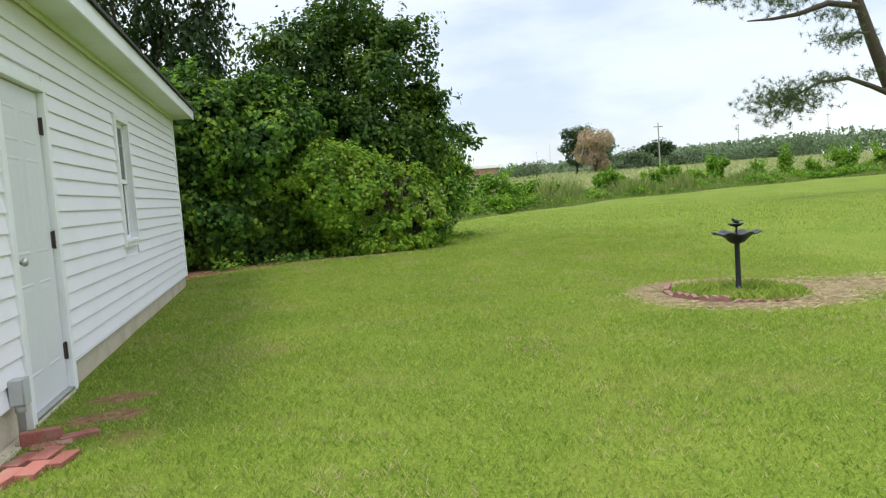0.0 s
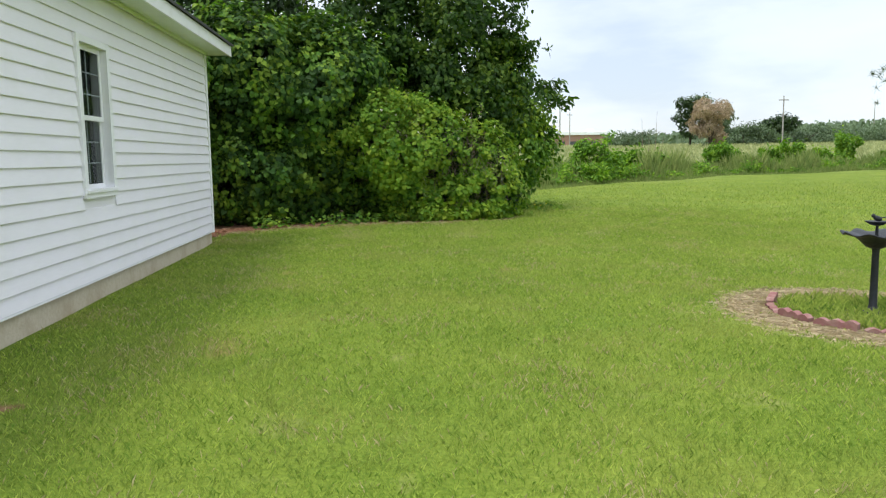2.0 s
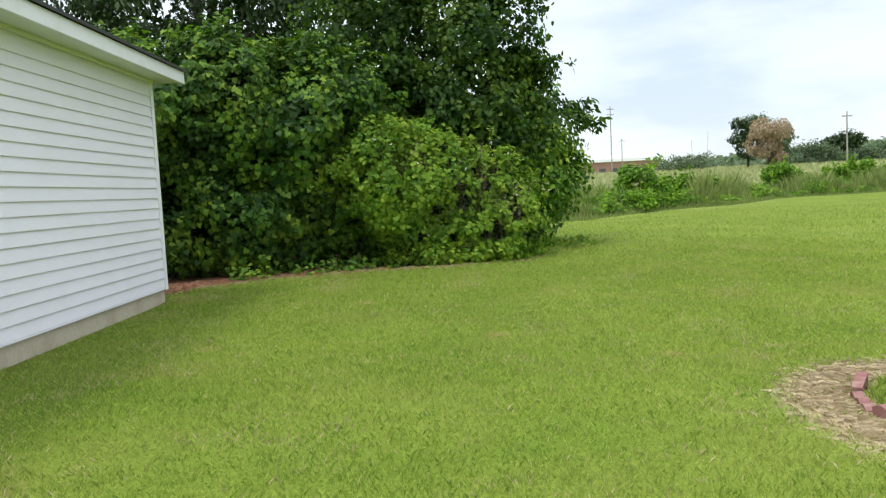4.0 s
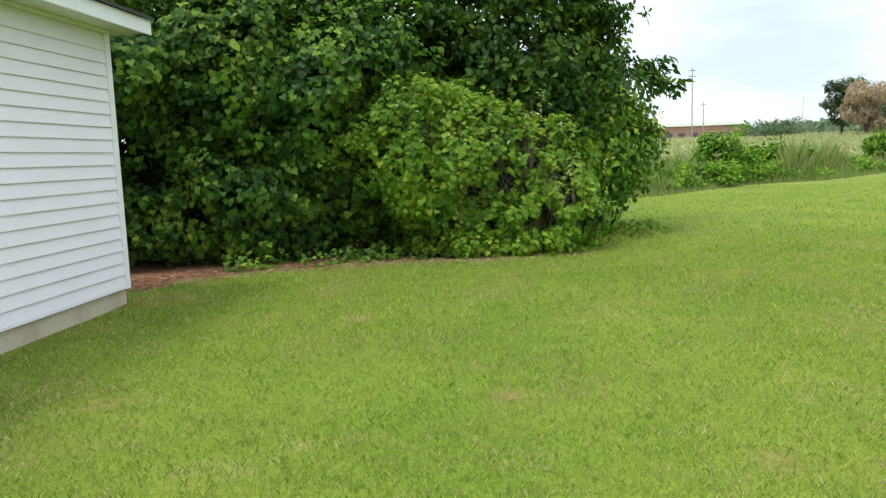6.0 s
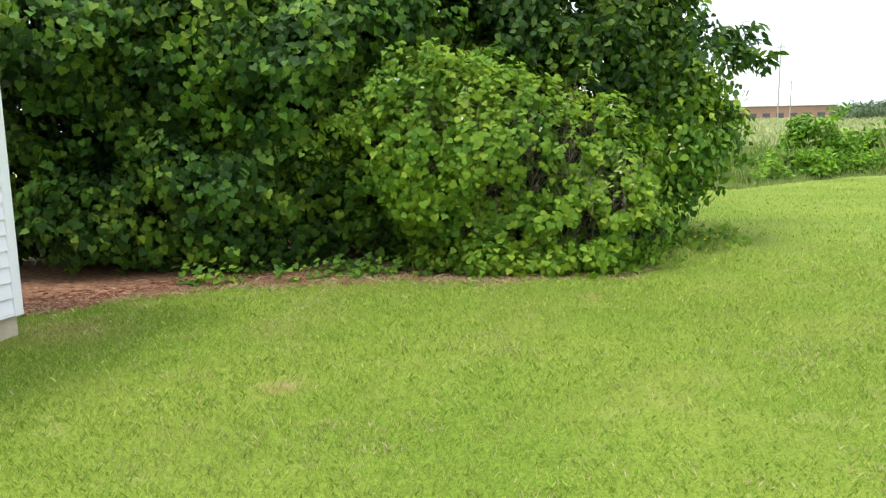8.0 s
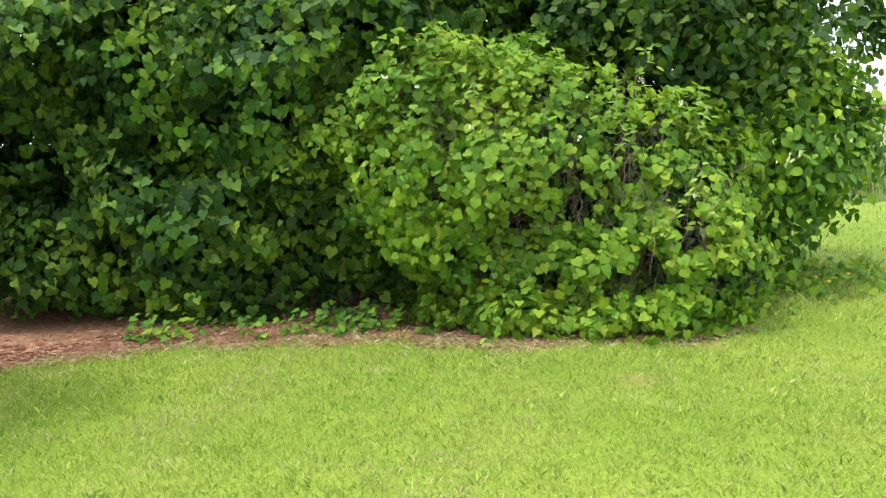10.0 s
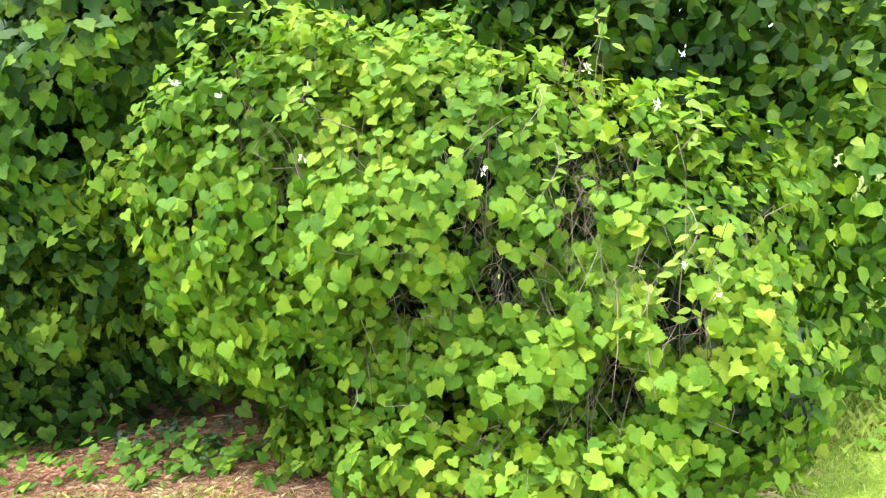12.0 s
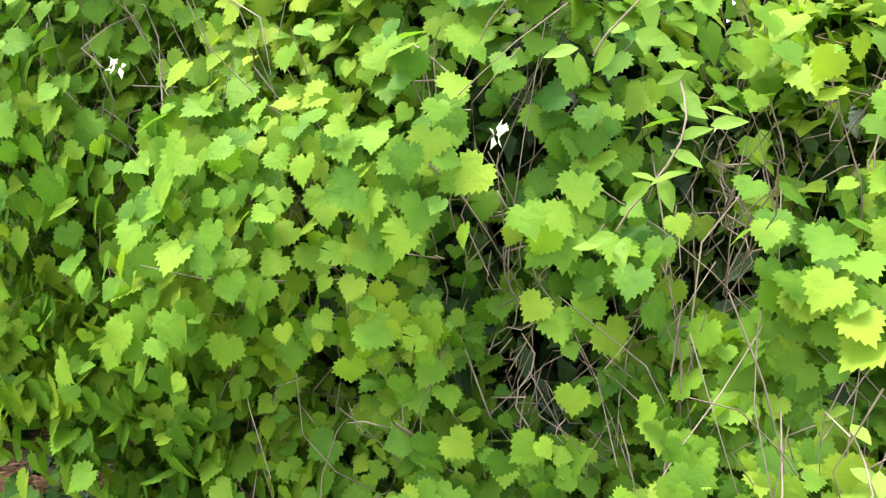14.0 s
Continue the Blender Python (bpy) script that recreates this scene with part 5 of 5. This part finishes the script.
def power_pole(x, y, h, arm):
    z = float(ground_z(x, y))
    t = tagged(empty("utility_pole", pose(x, y, z)), "weathered wooden utility pole with crossarms", "utility pole", group="poles across the field")
    tubes("post", [[(0, 0, -0.5, 0.13), (0, 0, h * 0.5, 0.11), (0, 0, h, 0.08)]], WOOD_POLE, t, 8)
    for q in range(arm):
        part("crossarm", boxed(-0.75, 0.75, -0.06, 0.06, h - 0.7 - 1.1 * q, h - 0.55 - 1.1 * q, 0.02), WOOD_POLE, t)


power_pole(37.4, 160, 13.6, 2)
power_pole(59.2, 110, 7.4, 1)
power_pole(46.8, 190, 8.5, 1)
power_pole(140, 210, 12, 1)
power_pole(176, 215, 14, 1)

# ---- small growth and litter near the path ----
# weeds inside the edging ring
a, r = rng.random(6000) * 2 * np.pi, 0.68 * np.sqrt(rng.random(6000))
xy = np.column_stack([bx + r * np.cos(a), by + r * np.sin(a)])
tagged(arrays("ring_weeds", *blades(xy, 0.03 + 0.09 * rng.random(len(xy)) ** 2, 0.0035 + 0.002 * rng.random(len(xy)), 0.45), GRASS), "tufts of weeds growing round the bird bath", "weeds", kind="stuff")
# straw round the ring
cand = np.column_stack([rng.uniform(3.4, 7.5, 60000), rng.uniform(6.0, 8.7, 60000)])
keep = rng.random(len(cand)) < straw_cover(cand[:, 0], cand[:, 1]) * 0.9
xy = cand[keep]
tagged(arrays("straw", *blades(xy, 0.015 + 0.03 * rng.random(len(xy)), 0.006 + 0 * xy[:, 0], 2.2), STRAW), "dry dead grass lying round the edging", "straw", kind="stuff")
# needles under the thicket
x = np.concatenate([rng.uniform(-4.0, 3.2, 26000), rng.uniform(-1.4, 3.2, 22000)])
y = bed_front(x) - 0.06 + np.abs(rng.normal(size=len(x))) * 0.45
xy = np.column_stack([x, y])
tagged(arrays("needle_litter", *blades(xy, 0.01 + 0.02 * rng.random(len(xy)), 0.004 + 0.003 * rng.random(len(xy)), 4.0), NEEDLES), "red-brown pine needles lying under the vines", "litter", kind="stuff")
# pale dead grass where the lawn meets the needles
x = rng.uniform(-2.2, 3.4, 2600)
y = bed_front(x) + 0.14 * rng.normal(size=len(x))
keep = lumps(np.column_stack([x, y, 0 * x]), 0.35, 21.0) > -0.1
xy = np.column_stack([x, y])[keep]
tagged(arrays("bed_edge_straw", *blades(xy, 0.02 + 0.03 * rng.random(len(xy)), 0.003 + 0 * xy[:, 0], 1.2), THATCH), "pale dead grass along the edge of the bare earth", "straw", kind="stuff")
# a low dark glossy plant in the needles
for x, y, h in ((0.42, 14.98, 0.26), (0.12, 15.05, 0.2), (0.66, 15.0, 0.16)):
    z = float(ground_z(x, y))
    plant = tagged(empty("evergreen_seedling", pose(x, y, z)), "low dark glossy evergreen seedling among pine needles", "plant", group="seedlings under the vines")
    twigs = limbs((x, y, z), 0.2, h, 5, int(x * 100), 0.004)
    under(tubes("stem", twigs, TWIG, None, 4), plant)
    pts = np.array([q[:3] for w in twigs for q in w[2:]])
    pts = np.repeat(pts, 3, axis=0) + rng.normal(size=(3 * len(pts), 3)) * 0.012
    under(arrays("leaves", *scatter(LANCE, pts, np.tile([0, -0.3, 0.8], (len(pts), 1)), 0.035 + 0.02 * rng.random(len(pts)), (0, -0.5, 0.2), 0.6, 0.4), EVERGREEN), plant)["kind"] = "stuff"
# weeds and taller grass where the mower does not reach, at the mound's end
x = rng.uniform(3.1, 4.6, 5200)
y = 15.2 + 3.0 * rng.random(len(x))
wild = smooth(0.0, 0.5, y - 15.0 - 1.25 * np.clip(x - 3.15, 0, 2)) * (0.45 + 0.5 * lumps(np.column_stack([x, y, 0 * x]), 0.4, 27.0))
xy = np.column_stack([x, y])[wild > 0.12]
wild = wild[wild > 0.12]
tagged(arrays("unmown_grass", *blades(xy, 0.05 + 0.16 * wild * rng.random(len(xy)), 0.005 + 0.003 * rng.random(len(xy)), 0.5), GRASS), "taller unmown grass at the end of the vine mound", "grass", kind="stuff")
keep = rng.random(len(xy)) < 0.06
pts = np.column_stack([xy, ground_z(xy[:, 0], xy[:, 1]) + 0.03 + 0.18 * wild * rng.random(len(xy))])[keep]
tagged(arrays("trailing_vine", *scatter(GRAPE, pts, np.tile([0.1, -0.5, 0.6], (len(pts), 1)), 0.045 + 0.035 * rng.random(len(pts)), (0, -0.4, -0.5), 0.5, 0.4), VINE_LEAF), "young vine shoots trailing out over the grass", "vine", kind="stuff")
# low plants at the foot of the vines
x = rng.uniform(-1.2, 3.3, 900)
y = bed_front(x) + 0.15 + 0.5 * rng.random(len(x))
z = ground_z(x, y) + 0.03 + 0.16 * rng.random(len(x)) ** 2
ok = lumps(np.column_stack([x, y, z]), 0.5, 9.0) > -0.1
pts = np.column_stack([x, y, z])[ok]
tagged(arrays("ground_vines", *scatter(IVY, pts, np.tile([0, -0.3, 0.8], (len(pts), 1)), 0.04 + 0.03 * rng.random(len(pts)), (0, -1, -0.2), 0.4, 0.4), SWAG_LEAF), "small vines and seedlings creeping out on the needles", "ground cover", kind="stuff")
for x, y in ((4.0, 16.6), (4.06, 16.75), (3.92, 16.8), (4.2, 17.0)):
    d = tagged(empty("dandelion", pose(x, y, float(ground_z(x, y)))), "yellow dandelion in the grass", "flower", group="dandelions")
    tubes("stem", [[(0, 0, -0.01, 0.003), (0.01, 0, 0.12, 0.002)]], GRASS, d, 5)
    part("flower_head", turned([(0.004, 0.11), (0.018, 0.118), (0.02, 0.125), (0.006, 0.13)], 10, pose(0.01, 0, 0)), YELLOW, d)


# ---- the lawn's blades, last ----
def lawn(count, x0, x1, y0, y1, height, width, fade):
    xy = np.column_stack([rng.uniform(x0, x1, count), rng.uniform(y0, y1, count)])
    x, y = xy[:, 0], xy[:, 1]
    ok = ~((x < WALL_X + 0.02) & (y < HOUSE_Y1 + 0.05)) & (rng.random(count) > 0.93 * straw_cover(x, y))
    ok &= (y < bed_front(x) + 0.25 * rng.random(count) ** 3) | (x > 3.3) & (np.hypot(x - 3.3, y - 17) > 0.5)
    ok &= y < field_line(x) + 0.3
    ok &= rng.random(count) > 0.95 * bare_earth(x, y)
    ok &= rng.random(count) < fade(x, y)
    for sx, sy, sr in SPOTS:
        ok &= rng.random(count) > 0.85 * np.exp(-((x - sx) ** 2 + (y - sy) ** 2) / sr ** 2)
    xy = xy[ok]
    tuft = np.clip(1 + 0.3 * lumps(np.column_stack([xy, np.zeros(len(xy))]), 0.15, 4.0), 0.6, 1.4)
    return blades(xy, height * tuft * (0.6 + 0.7 * rng.random(len(xy))), width * (0.7 + 0.6 * rng.random(len(xy))), 0.5)


def near_path(x, y):
    return (1 - smooth(0.55, 1.1, np.abs(x - 0.21 * y - 0.3) / (0.75 + 0.75 * np.clip(y - 0.2, 0, 8)))) * (1 - smooth(13, 18.5, y)) * (1 - smooth(6, 9.5, x))


def far_lawn(x, y):
    return (1 - smooth(10, 24, x)) * (1 - smooth(18, 33, y)) * smooth(9, 15, y)


tagged(arrays("lawn_grass", *joined([lawn(740000, -1.45, 9.5, 1.0, 18.5, 0.032, 0.0026, near_path), lawn(150000, -4, 24, 9, 33, 0.045, 0.012, far_lawn)]), GRASS), "short mown green lawn grass", "grass", kind="stuff")
def dry_patches(x, y):
    """Dry blades gather in patches a hand to an arm's length across."""
    q = np.column_stack([x, y, 0 * x])
    return near_path(x, y) * (0.10 + smooth(0.12, 0.42, 0.7 * lumps(q, 0.75, 14.0) + 0.5 * lumps(q, 0.2, 17.0)))


tagged(arrays("lawn_thatch", *lawn(190000, -1.45, 9.5, 1.0, 18.5, 0.036, 0.0034, dry_patches), THATCH), "dry pale blades scattered through the lawn", "grass", kind="stuff")
